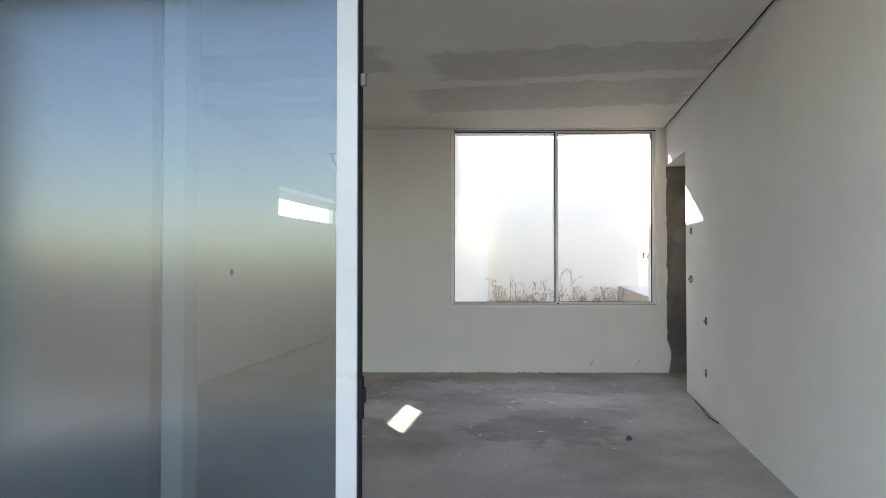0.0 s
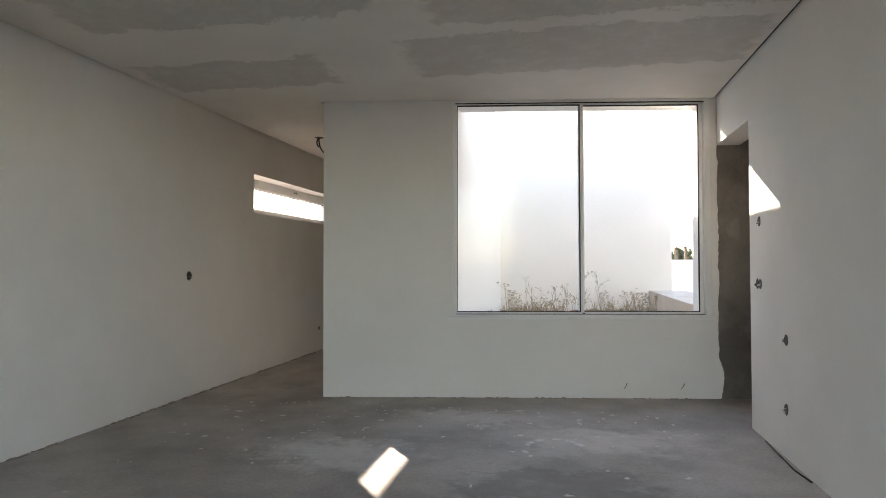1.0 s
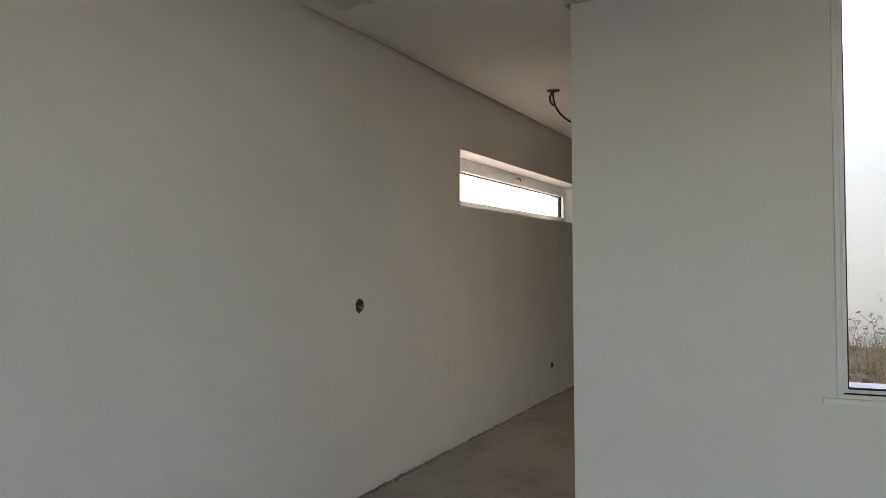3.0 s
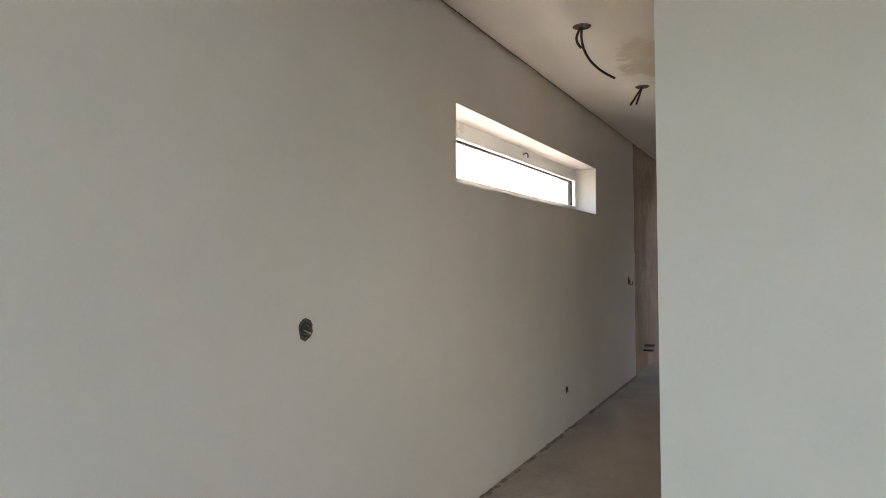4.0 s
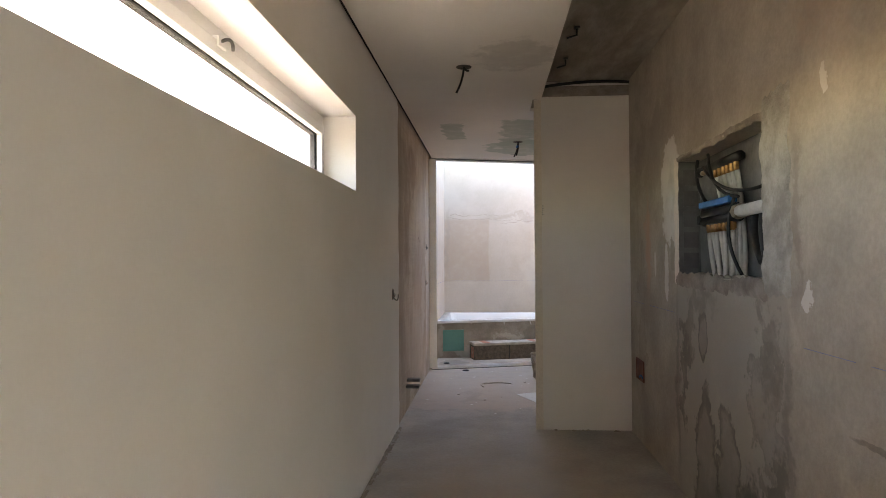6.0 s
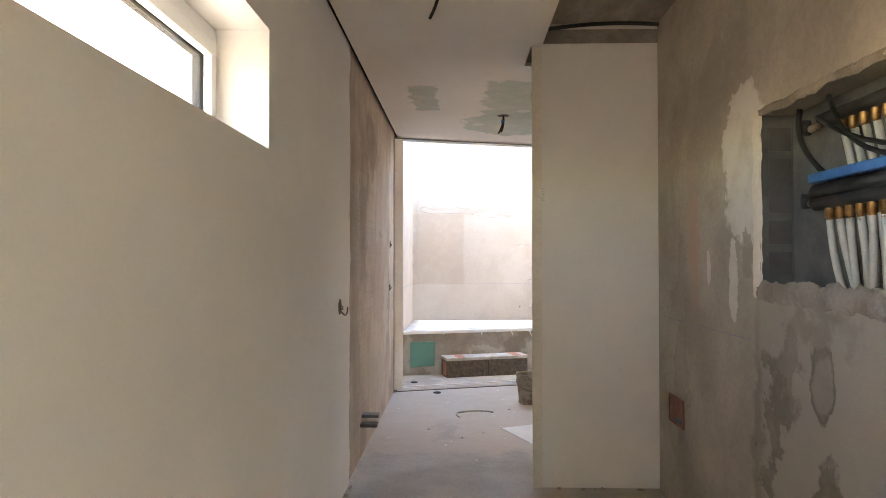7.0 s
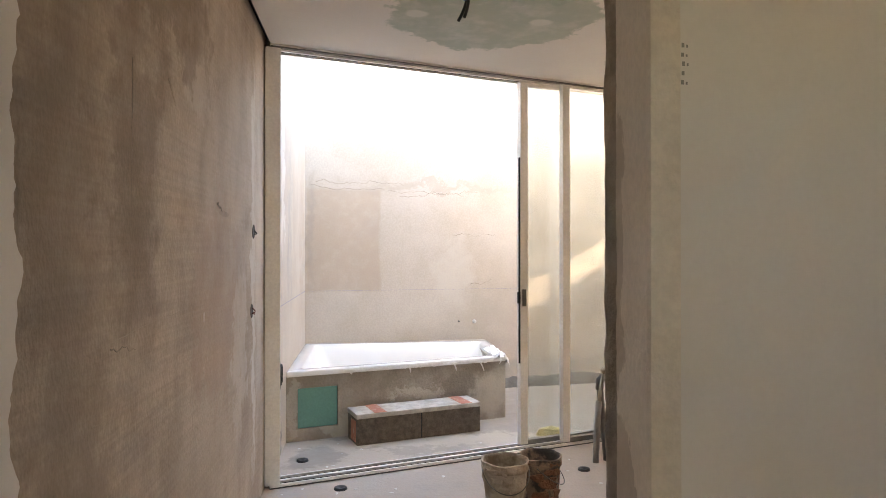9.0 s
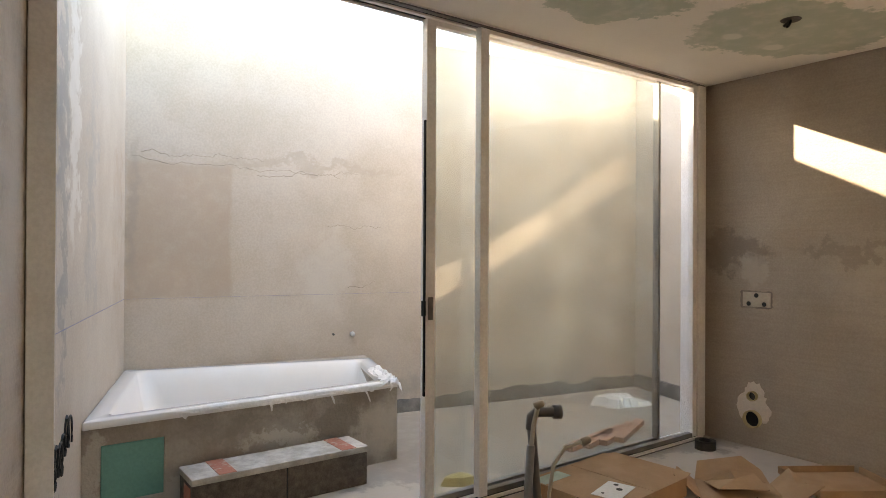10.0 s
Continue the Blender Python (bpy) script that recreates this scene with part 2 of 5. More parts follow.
mat_floor = surface("concrete_screed", (0.48, 0.445, 0.405), (0.32, 0.295, 0.265), 0.75, 1.5, 45, 0.25, contrast=(0.28, 0.72), fine_mix=0.35, spots=[
    # wide tan box: dust, its warmth also offsetting the blue skylight
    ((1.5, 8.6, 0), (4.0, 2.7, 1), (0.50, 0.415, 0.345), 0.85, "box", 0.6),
    ((1.85, -1.55, 0), (0.7, 0.42, 1), (0.64, 0.615, 0.58), 0.9, "soft", 0.5), ((3.5, -1.0, 0), (0.8, 0.45, 1), (0.60, 0.565, 0.52), 0.85, "soft", 0.5),
    ((3.25, -2.0, 0), (0.62, 0.40, 1), (0.22, 0.205, 0.185), 0.7, "hard", 0.5), ((2.5, -3.3, 0), (1.5, 0.45, 1), (0.42, 0.395, 0.365), 0.6, "soft", 0.5), ((2.3, -2.6, 0), (0.6, 0.25, 1), (0.23, 0.21, 0.19), 0.4, "soft", 0.4),
    ((3.2, -1.26, 0), (0.17, 0.17, 1), (0.54, 0.52, 0.49), 0.6, "hard", 0.15), ((0.6, -1.2, 0), (0.6, 0.7, 1), (0.42, 0.4, 0.37), 0.5, "soft", 0.5),
    ((0.9, 7.2, 0), (1.0, 1.3, 1), (0.52, 0.465, 0.405), 0.7, "soft", 0.6), ((0.55, 6.6, 0), (0.12, 0.5, 1), (0.34, 0.30, 0.265), 0.5, "soft", 0.3),
    ((1.0, 9.0, 0), (1.8, 0.8, 1), (0.46, 0.39, 0.31), 0.9, "soft", 0.5), ((1.75, 9.3, 0), (0.3, 0.35, 1), (0.52, 0.33, 0.26), 0.5, "soft", 0.4),
    ((3.4, 9.0, 0), (1.2, 1.2, 1), (0.52, 0.48, 0.42), 0.8, "soft", 0.4),
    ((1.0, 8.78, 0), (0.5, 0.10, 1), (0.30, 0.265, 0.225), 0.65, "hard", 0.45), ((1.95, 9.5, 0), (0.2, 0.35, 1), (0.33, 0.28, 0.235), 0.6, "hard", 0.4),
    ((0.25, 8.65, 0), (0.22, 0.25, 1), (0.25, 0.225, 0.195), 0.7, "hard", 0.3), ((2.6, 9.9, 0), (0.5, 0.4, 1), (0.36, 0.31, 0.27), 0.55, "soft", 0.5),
    # first box tones the whole well floor darker
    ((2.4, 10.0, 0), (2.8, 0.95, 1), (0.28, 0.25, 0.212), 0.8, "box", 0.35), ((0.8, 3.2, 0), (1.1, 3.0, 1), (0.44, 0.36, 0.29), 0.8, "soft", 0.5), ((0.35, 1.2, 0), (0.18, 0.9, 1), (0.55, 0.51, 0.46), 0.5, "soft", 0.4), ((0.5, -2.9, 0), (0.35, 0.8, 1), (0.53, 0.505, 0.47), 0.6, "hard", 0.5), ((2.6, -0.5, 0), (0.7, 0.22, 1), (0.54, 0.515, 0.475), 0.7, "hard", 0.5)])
mat_ceiling = surface("ceiling_board", (0.74, 0.71, 0.665), (0.69, 0.66, 0.615), 0.9, 1.1, 80, 0.02, fine_mix=0.06, spots=[
    ((3.5, -1.95, 2.6), (1.05, 0.36, 1), GREY_FILL, 0.52, "box", 0.2), ((3.35, -1.0, 2.6), (1.2, 0.45, 1), GREY_FILL, 0.52, "box", 0.2),
    ((1.3, -2.2, 2.6), (0.95, 0.33, 1), GREY_FILL, 0.52, "box", 0.2), ((0.85, -0.88, 2.6), (0.75, 0.36, 1), GREY_FILL, 0.52, "box", 0.2),
    ((0.75, 2.3, 2.6), (0.22, 0.55, 1), WARM, 0.7, "hard", 0.3), ((0.6, 3.1, 2.6), (0.35, 0.5, 1), (0.8, 0.77, 0.7), 0.7, "soft", 0.4),
    ((0.9, 4.3, 2.6), (0.3, 0.35, 1), GREY_FILL, 0.55, "hard", 0.3), ((0.385, 6.6, 2.6), (0.11, 0.40, 1), GREEN, 0.75, "box", 0.12),
    ((1.20, 6.75, 2.6), (0.36, 0.66, 1), GREEN, 0.85, "box", 0.2), ((1.22, 7.55, 2.6), (0.58, 0.52, 1), GREEN, 0.85, "crisp", 0.22),
    ((2.5, 8.2, 2.6), (0.38, 0.30, 1), GREEN, 0.85, "crisp", 0.2), ((3.65, 8.25, 2.6), (0.64, 0.44, 1), GREEN, 0.85, "crisp", 0.22)]
    + [((x, y, 2.6), (0.075, 0.06, 1), DOT, 0.8, "hard", 0.03) for x, y in ((0.88, 6.94), (1.2, 7.03), (0.83, 7.55), (1.5, 7.6), (1.25, 6.4), (3.4, 8.43), (3.77, 8.5), (2.45, 8.15))])
mat_frame = surface("white_aluminium", (0.83, 0.83, 0.82), (0.78, 0.78, 0.765), 0.35, 2.0, 120, 0.01, spec=0.5, fine_mix=0.05)
# white door frames coloured grey to tone down the open skylight on them
mat_door_frame_dimmed = surface("dimmed_white_aluminium", (0.43, 0.44, 0.45), (0.38, 0.39, 0.40), 0.35, 2.0, 120, 0.01, fine_mix=0.05)
mat_dirty_frame = surface("dusty_white_aluminium", (0.87, 0.855, 0.84), (0.79, 0.765, 0.74), 0.45, 2.5, 60, 0.1)
mat_dark = surface("black_rubber", (0.02, 0.02, 0.02), (0.012, 0.012, 0.012), 0.85, spec=0.15)
mat_white_wall = surface("white_exterior_paint", (0.83, 0.78, 0.695), (0.80, 0.75, 0.66), 0.85, 1.1, 50, 0.1)
# warm beige paints in sunlight on the low wall's top, which lies shaded
mat_sunlit_ledge = surface("sun_warmed_ledge", (0.60, 0.52, 0.43), (0.52, 0.45, 0.37), 0.9, 3, 60, 0.4)
mat_ground = surface("dry_ground", (0.25, 0.195, 0.125), (0.165, 0.13, 0.085), 0.95, 0.4, 12, 0.6)
mat_soil = surface("reddish_soil", (0.30, 0.19, 0.13), (0.19, 0.12, 0.085), 0.95, 5, 60, 0.9)
mat_glass = glass_material("window_glass", (0.99, 0.99, 0.99), 0.03, 0.010)
mat_glass_door = glass_material("door_glass", (0.50, 0.54, 0.56), 0.014, 0.075, (0.80, 0.91, 1.0), 0.17)
mat_glass_dusty = glass_material("dusty_glass", (0.95, 0.965, 0.94), 0.14)


# ---- mesh helpers ----
def box(bm, x0, x1, y0, y1, z0, z1, m=None):
    vs = [bm.verts.new((x, y, z)) for x in (x0, x1) for y in (y0, y1) for z in (z0, z1)]
    for f in ((0, 1, 3, 2), (4, 6, 7, 5), (0, 4, 5, 1), (2, 3, 7, 6), (0, 2, 6, 4), (1, 5, 7, 3)):
        bm.faces.new([vs[i] for i in f])
    if m:
        bmesh.ops.transform(bm, matrix=m, verts=vs)
    return vs


def prism(bm, outline, z0, z1):
    lo, hi = [bm.verts.new((x, y, z0)) for x, y in outline], [bm.verts.new((x, y, z1)) for x, y in outline]
    k = len(outline)
    bm.faces.new(lo[::-1]), bm.faces.new(hi)
    for i in range(k):
        bm.faces.new((lo[i], lo[(i + 1) % k], hi[(i + 1) % k], hi[i]))


def part(name, bm, material, parent=None, label="", smooth=False, bevel=0.0):
    """Links a bmesh as one mesh object, under a thing or under a part."""
    if bevel:
        bmesh.ops.bevel(bm, geom=bm.edges[:], offset=bevel, segments=2, affect="EDGES", profile=0.6)
    bmesh.ops.recalc_face_normals(bm, faces=bm.faces)
    me = bpy.data.meshes.new(name)
    bm.to_mesh(me)
    bm.free()
    if smooth:
        for p in me.polygons:
            p.use_smooth = True
    me.materials.append(material)
    ob = new(name, me)
    ob.parent = parent
    if label:
        ob["label"] = label
    return ob


def boxes(name, rows, material, parent=None, label="", bevel=0.0, m=None):
    bm = bmesh.new()
    for r in rows:
        box(bm, *r, m)
    return part(name, bm, material, parent, label, bevel=bevel)


def thing(name, label, category, group="", kind="", at=(0, 0, 0)):
    ob = new(name)
    ob.location = at
    ob.empty_display_size = 0.1
    return tagged(ob, label, category, group, kind)


def setting(name, rows, material, label="", category="wall", m=None):
    return tagged(boxes(name, rows, material, m=m), label, category, kind="structure")


# ---- structure ----
H, SLAB = 2.6, 2.74
GLAZE = Matrix.Translation((0, 8.185, 0)) @ Matrix.Rotation(math.atan(0.305), 4, "Z")   # along the bathroom glazing
TURN = math.atan(0.155)
NORTH = Matrix.Translation((1.17, 0, 0)) @ Matrix.Rotation(TURN, 4, "Z") @ Matrix.Translation((-1.17, 0, 0))   # along the window wall
CLOSET = 1.828                                                                          # face of the closet wall
EAST = 4.56                                                                             # face of the east wall
END = 4.25                                                                              # its length


def glaze_y(x):
    return 8.185 + 0.305 * x


def side_x(y):
    return 4.06 + 0.305 * (9.42 - y)


def back_y(x):
    return 10.5 + 0.12 * x


bm = bmesh.new()
prism(bm, [(-0.35, -5.2), (7.5, -5.2), (7.5, 1.6), (4.6, 1.0), (2.3, 0.6), (2.3, 5.5), (4.75, 5.5), (4.95, 11.6), (-0.35, 11.6)], -0.2, 0)
tagged(part("floor", bm, mat_floor), "bare grey concrete screed floor with dust and stains, toned by area", "floor", kind="structure")

setting("wall_west", [(-0.35, 0, -5.2, 0.99, 0, SLAB), (-0.35, 0, 3.78, 5.39, 0, SLAB), (-0.35, 0, 0.99, 3.78, 0, 1.715), (-0.35, 0, 0.99, 3.78, 2.13, SLAB)],
        mat_plaster, "smooth white plastered wall with a long high window")
setting("wall_west_raw", [(-0.35, -0.012, 5.39, 8.21, 0, SLAB)], mat_render, "unpainted brown cement render wall")
# height above 3.35 is unseen, added to cut western skylight in the well
setting("wall_well_west", [(-0.35, 0.0, 8.25, 11.6, 0, 4.1), (-0.35, -0.012, 8.21, 8.25, 0, 4.1)], mat_well, "pale rendered light well wall with grey streaks")
setting("wall_north", [(1.29, 2.309, 0, 0.45, 0, SLAB), (4.548, 4.60, 0, 0.45, 0, SLAB), (2.309, 4.548, 0, 0.45, 0, 0.700), (2.309, 4.548, 0, 0.45, 2.604, SLAB)],
        mat_plaster, "white plastered wall with a large window", m=NORTH)
bm = bmesh.new()
prism(bm, [(1.172, 0.0003), (1.2886, 0.0184), (1.2886, 0.45), (1.155, 0.45)], 0, SLAB)
tagged(part("wall_north_end", bm, mat_plaster), "white plastered end of the window wall", "wall", kind="structure")
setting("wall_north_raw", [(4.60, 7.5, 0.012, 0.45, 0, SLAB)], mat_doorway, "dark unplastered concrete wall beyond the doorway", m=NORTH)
setting("wall_east", [(EAST, EAST + 0.2, -5.2, -0.47, 0, SLAB), (EAST, EAST + 0.2, -0.47, 0.56, 2.19, SLAB)], mat_plaster, "white plastered wall with a bare door opening")
# unseen walls, added to close off the space past the doorway
setting("hall_closure", [(7.3, 7.5, -5.2, 1.2, 0, SLAB), (EAST + 0.2, 7.3, -3.2, -3.0, 0, SLAB)], mat_doorway, "unseen plain walls closing the space behind the doorway")
setting("wall_closet", [(CLOSET, 1.958, 0.45, 2.935, 0, 3.15), (CLOSET, 1.958, 4.115, 5.40, 0, 3.15), (CLOSET, 1.958, 2.935, 4.115, 0, 1.235), (CLOSET, 1.958, 2.935, 4.115, 1.897, 3.15), (1.958, 2.27, 0.45, 5.40, 0, 3.15)], mat_concrete, "stained raw concrete wall with damp patches, darkened low down for shade")
setting("wall_closet_end", [(1.14, 4.75, 5.40, 5.74, 0, SLAB), (1.145, CLOSET, 5.396, 5.40, 0, SLAB)], mat_board, "plasterboard partition end")
bm = bmesh.new()
prism(bm, [(side_x(9.42), 9.42), (side_x(7.9), 7.9), (4.55, 5.74), (4.75, 5.74), (side_x(7.9) + 0.2, 7.9), (side_x(9.42) + 0.2, 9.42)], 0, SLAB)
tagged(part("wall_bath_east", bm, mat_bath), "bare brown rendered bathroom wall", "wall", kind="structure")
bm = bmesh.new()
prism(bm, [(0, back_y(0)), (4.65, back_y(4.65)), (4.65, 11.6), (0, 11.6)], 0, 3.15)
tagged(part("wall_well_north", bm, mat_well), "pale rendered light well wall with patched areas", "wall", kind="structure")
setting("wall_well_east", [(4.65, 4.95, 9.42, 11.6, 0, 3.35)], mat_well, "pale rendered light well wall")

# ceilings stop short of the walls, which leaves the dark shadow gap
G = 0.022
bm = bmesh.new()
box(bm, G, 1.145, -5.2, 5.385, H, H + 0.02)
prism(bm, [(1.145, -5.2), (EAST - G, -5.2), (EAST - G, 0.515), (1.17, -0.008), (1.145, -0.008)], H, H + 0.02)
prism(bm, [(G, 5.385), (1.08, 5.385), (1.08, 5.76), (4.53, 5.76), (side_x(7.9) - G, 7.9), (side_x(9.38) - G, 9.38), (G, glaze_y(0) - 0.02)], H, H + 0.02)
box(bm, 1.12, 1.145, 0.46, 5.385, H + 0.02, SLAB)
tagged(part("ceiling", bm, mat_ceiling), "plasterboard ceiling with unpainted filler patches", "ceiling", kind="structure")
bm = bmesh.new()
box(bm, -0.35, 7.5, -7.2, 0.45, SLAB, 3.05)
prism(bm, [(2.3, 0.45), (7.5, 0.45), (7.5, 1.4), (4.6, 1.0), (2.3, 0.63)], SLAB, 3.05)
box(bm, -0.35, 2.26, 0.45, 5.7, SLAB, 3.05)
prism(bm, [(-0.35, 5.7), (4.75, 5.7), (4.75, glaze_y(4.75) + 0.02), (-0.35, glaze_y(-0.35) + 0.02)], SLAB, 3.05)
tagged(part("roof_slab", bm, mat_slab), "raw concrete roof slab", "ceiling", kind="structure")

# black strips in the gap deepen its shade, which bounce light washes out
tagged(boxes("gap_shade_strip", [(0.003, G - 0.003, -4.95, 8.1, H + 0.012, H + 0.03), (EAST - G + 0.003, EAST - 0.003, -4.95, 0.5, H + 0.012, H + 0.03)], mat_dark),
       "black profile that also deepens the shade of the ceiling gap", "trim", kind="structure")

# patio, outside ground
R = 3000
setting("ground", [(-R, R, -R, R, -0.4, -0.25)], mat_ground, "dry grassy ground to the horizon", "ground")
setting("terrace", [(-2, 8, -9, -5.2, -0.25, -0.06)], mat_floor, "concrete terrace before the sliding door", "pavement")
bm = bmesh.new()
prism(bm, [(2.30, 0.5), (6.5, 1.15), (6.5, 4.4), (2.30, 4.4)], -0.25, 0.45)
tagged(part("patio_soil", bm, mat_soil), "raised patio bed of reddish soil", "ground", kind="structure")
setting("wall_patio_west", [(2.27, 2.30, 0.45, 4.4, -0.2, 3.3)], mat_white_wall, "white painted patio wall")
setting("wall_patio_north", [(2.30, 4.78, 4.4, 4.65, -0.2, 3.25)], mat_white_wall, "white painted patio wall")
setting("wall_patio_low", [(4.46, 4.97, 0.98, 4.39, -0.2, 0.77)], mat_sunlit_ledge, "low patio wall in beige standing in for sunlight on it")

setting("wall_terrace_west", [(-0.35, 0, -7.2, -5.2, -0.2, SLAB)], mat_plaster, "white plastered terrace side closure, out of direct view")
# added unseen on the east, to keep side light off the room's west wall
setting("terrace_light_block", [(EAST, EAST + 0.2, -7.2, -5.2, -0.2, SLAB)], mat_plaster, "white plastered terrace side closure, out of direct view")

# front of the room: side cheek and head over the sliding door
setting("wall_south", [(-0.35, 0.1, -5.2, -4.95, 0, SLAB), (0.1, EAST, -5.2, -4.95, 2.56, SLAB)], mat_plaster, "white plastered front wall over the sliding door")


# ---- helpers for things ----
def tube(bm, pts, r, seg=8, r_end=None, cap=True):
    """A round tube along points."""
    pts = [Vector(p) for p in pts]
    rings = []
    for i, p in enumerate(pts):
        d = (pts[min(i + 1, len(pts) - 1)] - pts[max(i - 1, 0)]).normalized()
        q = d.to_track_quat("Z", "Y")
        rad = r if r_end is None else r + (r_end - r) * i / (len(pts) - 1)
        rings.append([bm.verts.new(p + q @ Vector((rad * math.cos(a), rad * math.sin(a), 0))) for a in (2 * math.pi * k / seg for k in range(seg))])
    for a, b in zip(rings, rings[1:]):
        for k in range(seg):
            bm.faces.new((a[k], a[(k + 1) % seg], b[(k + 1) % seg], b[k]))
    if cap:
        bm.faces.new(rings[0][::-1]), bm.faces.new(rings[-1])


def bend(a, b, sag, n=8):
    """Points of a loose arc from a to b, pushed by sag."""
    a, b, sag = Vector(a), Vector(b), Vector(sag)
    return [a.lerp(b, k / n) + sag * (4 * (k / n) * (1 - k / n)) for k in range(n + 1)]


def lathe(bm, profile, seg=24, m=None):
    """A turned form from (radius, height) pairs."""
    rings = [[bm.verts.new((r * math.cos(a), r * math.sin(a), z)) for a in (2 * math.pi * k / seg for k in range(seg))] for r, z in profile]
    for a, b in zip(rings, rings[1:]):
        for k in range(seg):
            bm.faces.new((a[k], a[(k + 1) % seg], b[(k + 1) % seg], b[k]))
    if m:
        bmesh.ops.transform(bm, matrix=m, verts=[v for r in rings for v in r])


def blob(bm, centre, radii, n=10, ragged=0.25, rnd=random):
    """A low irregular lump or splat."""
    c = Vector(centre)
    ph = rnd.random() * 9
    top = bm.verts.new(c + Vector((0, 0, radii[2])))
    ring, low = [], []
    for k in range(n):
        a = 2 * math.pi * k / n
        f = 1 + ragged * (rnd.random() - 0.5) * 2 + 0.15 * math.sin(3 * a + ph)
        ring.append(bm.verts.new(c + Vector((radii[0] * f * 0.75 * math.cos(a), radii[1] * f * 0.75 * math.sin(a), radii[2] * 0.7))))
        low.append(bm.verts.new(c + Vector((radii[0] * f * math.cos(a), radii[1] * f * math.sin(a), 0))))
    for k in range(n):
        j = (k + 1) % n
        bm.faces.new((ring[k], ring[j], top))
        bm.faces.new((low[k], low[j], ring[j], ring[k]))


rnd = random.Random(4)
# more materials
mat_cable = surface("black_cable", (0.025, 0.024, 0.022), (0.018, 0.018, 0.018), 0.5)
mat_light_pipe = surface("light_grey_pvc", (0.26, 0.255, 0.245), (0.20, 0.195, 0.185), 0.5, 6, 60, 0.1)
mat_copper = surface("brass_fittings", (0.42, 0.24, 0.10), (0.26, 0.14, 0.06), 0.4, 40, metallic=0.9)
mat_blue = surface("blue_plastic", (0.03, 0.17, 0.42), (0.02, 0.13, 0.35), 0.45)
mat_white_pipe = surface("white_pipe", (0.62, 0.61, 0.58), (0.50, 0.49, 0.46), 0.5)
mat_grey_pipe = surface("grey_pvc", (0.12, 0.115, 0.11), (0.085, 0.082, 0.078), 0.45, 6, 60, 0.1)
mat_box_grey = surface("grey_metal_box", (0.16, 0.16, 0.155), (0.10, 0.10, 0.098), 0.6, 5)
mat_redbrown = surface("red_brown_plastic", (0.24, 0.09, 0.055), (0.16, 0.06, 0.04), 0.6, 8)
mat_enamel = surface("white_enamel", (0.80, 0.78, 0.75), (0.77, 0.75, 0.715), 0.12, 2.0, 50, 0.0, spec=0.6, fine_mix=0.02)
mat_mortar = surface("grey_mortar", (0.40, 0.35, 0.295), (0.27, 0.23, 0.19), 0.9, 3.4, 60, 0.5, spots=[
    ((1.0, 9.36, 0.26), (0.30, 0.3, 0.07), (0.54, 0.50, 0.44), 0.8, "hard", 0.28), ((1.62, 9.55, 0.20), (0.28, 0.3, 0.30), (0.55, 0.505, 0.44), 0.75, "soft", 0.3),
    ((1.36, 9.46, 0.30), (0.16, 0.3, 0.12), (0.24, 0.215, 0.18), 0.75, "hard", 0.22), ((0.42, 9.16, 0.08), (0.25, 0.3, 0.09), (0.50, 0.46, 0.40), 0.7, "hard", 0.2),
    ((0.75, 9.27, 0.40), (0.35, 0.3, 0.06), (0.25, 0.225, 0.19), 0.6, "soft", 0.25), ((0.04, 9.05, 0.25), (0.05, 0.3, 0.3), (0.52, 0.48, 0.42), 0.6, "hard", 0.15)])
mat_block = surface("concrete_block", (0.20, 0.16, 0.128), (0.105, 0.084, 0.066), 0.95, 26, 150, 1.0, contrast=(0.25, 0.75), fine_mix=0.7)
mat_step = surface("pale_mortar_screed", (0.58, 0.54, 0.485), (0.40, 0.36, 0.31), 0.9, 9, 60, 0.5)
mat_teal = surface("green_access_panel", (0.13, 0.33, 0.28), (0.115, 0.30, 0.25), 0.6, 3)
mat_tape = surface("orange_tape", (0.44, 0.15, 0.09), (0.52, 0.40, 0.32), 0.6, 22, 60, 0.2, contrast=(0.5, 0.68))
mat_plastic = surface("torn_white_film", (0.78, 0.77, 0.75), (0.70, 0.69, 0.67), 0.35, 8)
mat_bucket = surface("mortar_caked_bucket", (0.48, 0.43, 0.36), (0.27, 0.22, 0.17), 0.75, 9, 60, 0.6, contrast=(0.4, 0.6))
mat_bucket_dark = surface("dirty_dark_bucket", (0.30, 0.22, 0.165), (0.06, 0.052, 0.045), 0.7, 10, 60, 0.6, contrast=(0.42, 0.56))
mat_mud = surface("red_brown_mud", (0.22, 0.11, 0.065), (0.13, 0.065, 0.04), 0.9, 12, 60, 0.9)
mat_card = surface("brown_cardboard", (0.46, 0.30, 0.18), (0.40, 0.255, 0.15), 0.85, 4, 150, 0.15)
mat_pale_tape = surface("pale_green_tape", (0.40, 0.50, 0.42), (0.34, 0.44, 0.37), 0.5, 8)
mat_pipe_yellow = surface("aged_yellow_plastic", (0.55, 0.45, 0.26), (0.46, 0.37, 0.21), 0.6, 8)
mat_nut = surface("dull_metal_nut", (0.36, 0.29, 0.21), (0.28, 0.22, 0.16), 0.45, 8, metallic=0.6)
mat_paper = surface("white_paper", (0.82, 0.82, 0.80), (0.78, 0.78, 0.76), 0.8)
mat_hose = surface("beige_hose", (0.50, 0.45, 0.37), (0.42, 0.37, 0.30), 0.5)
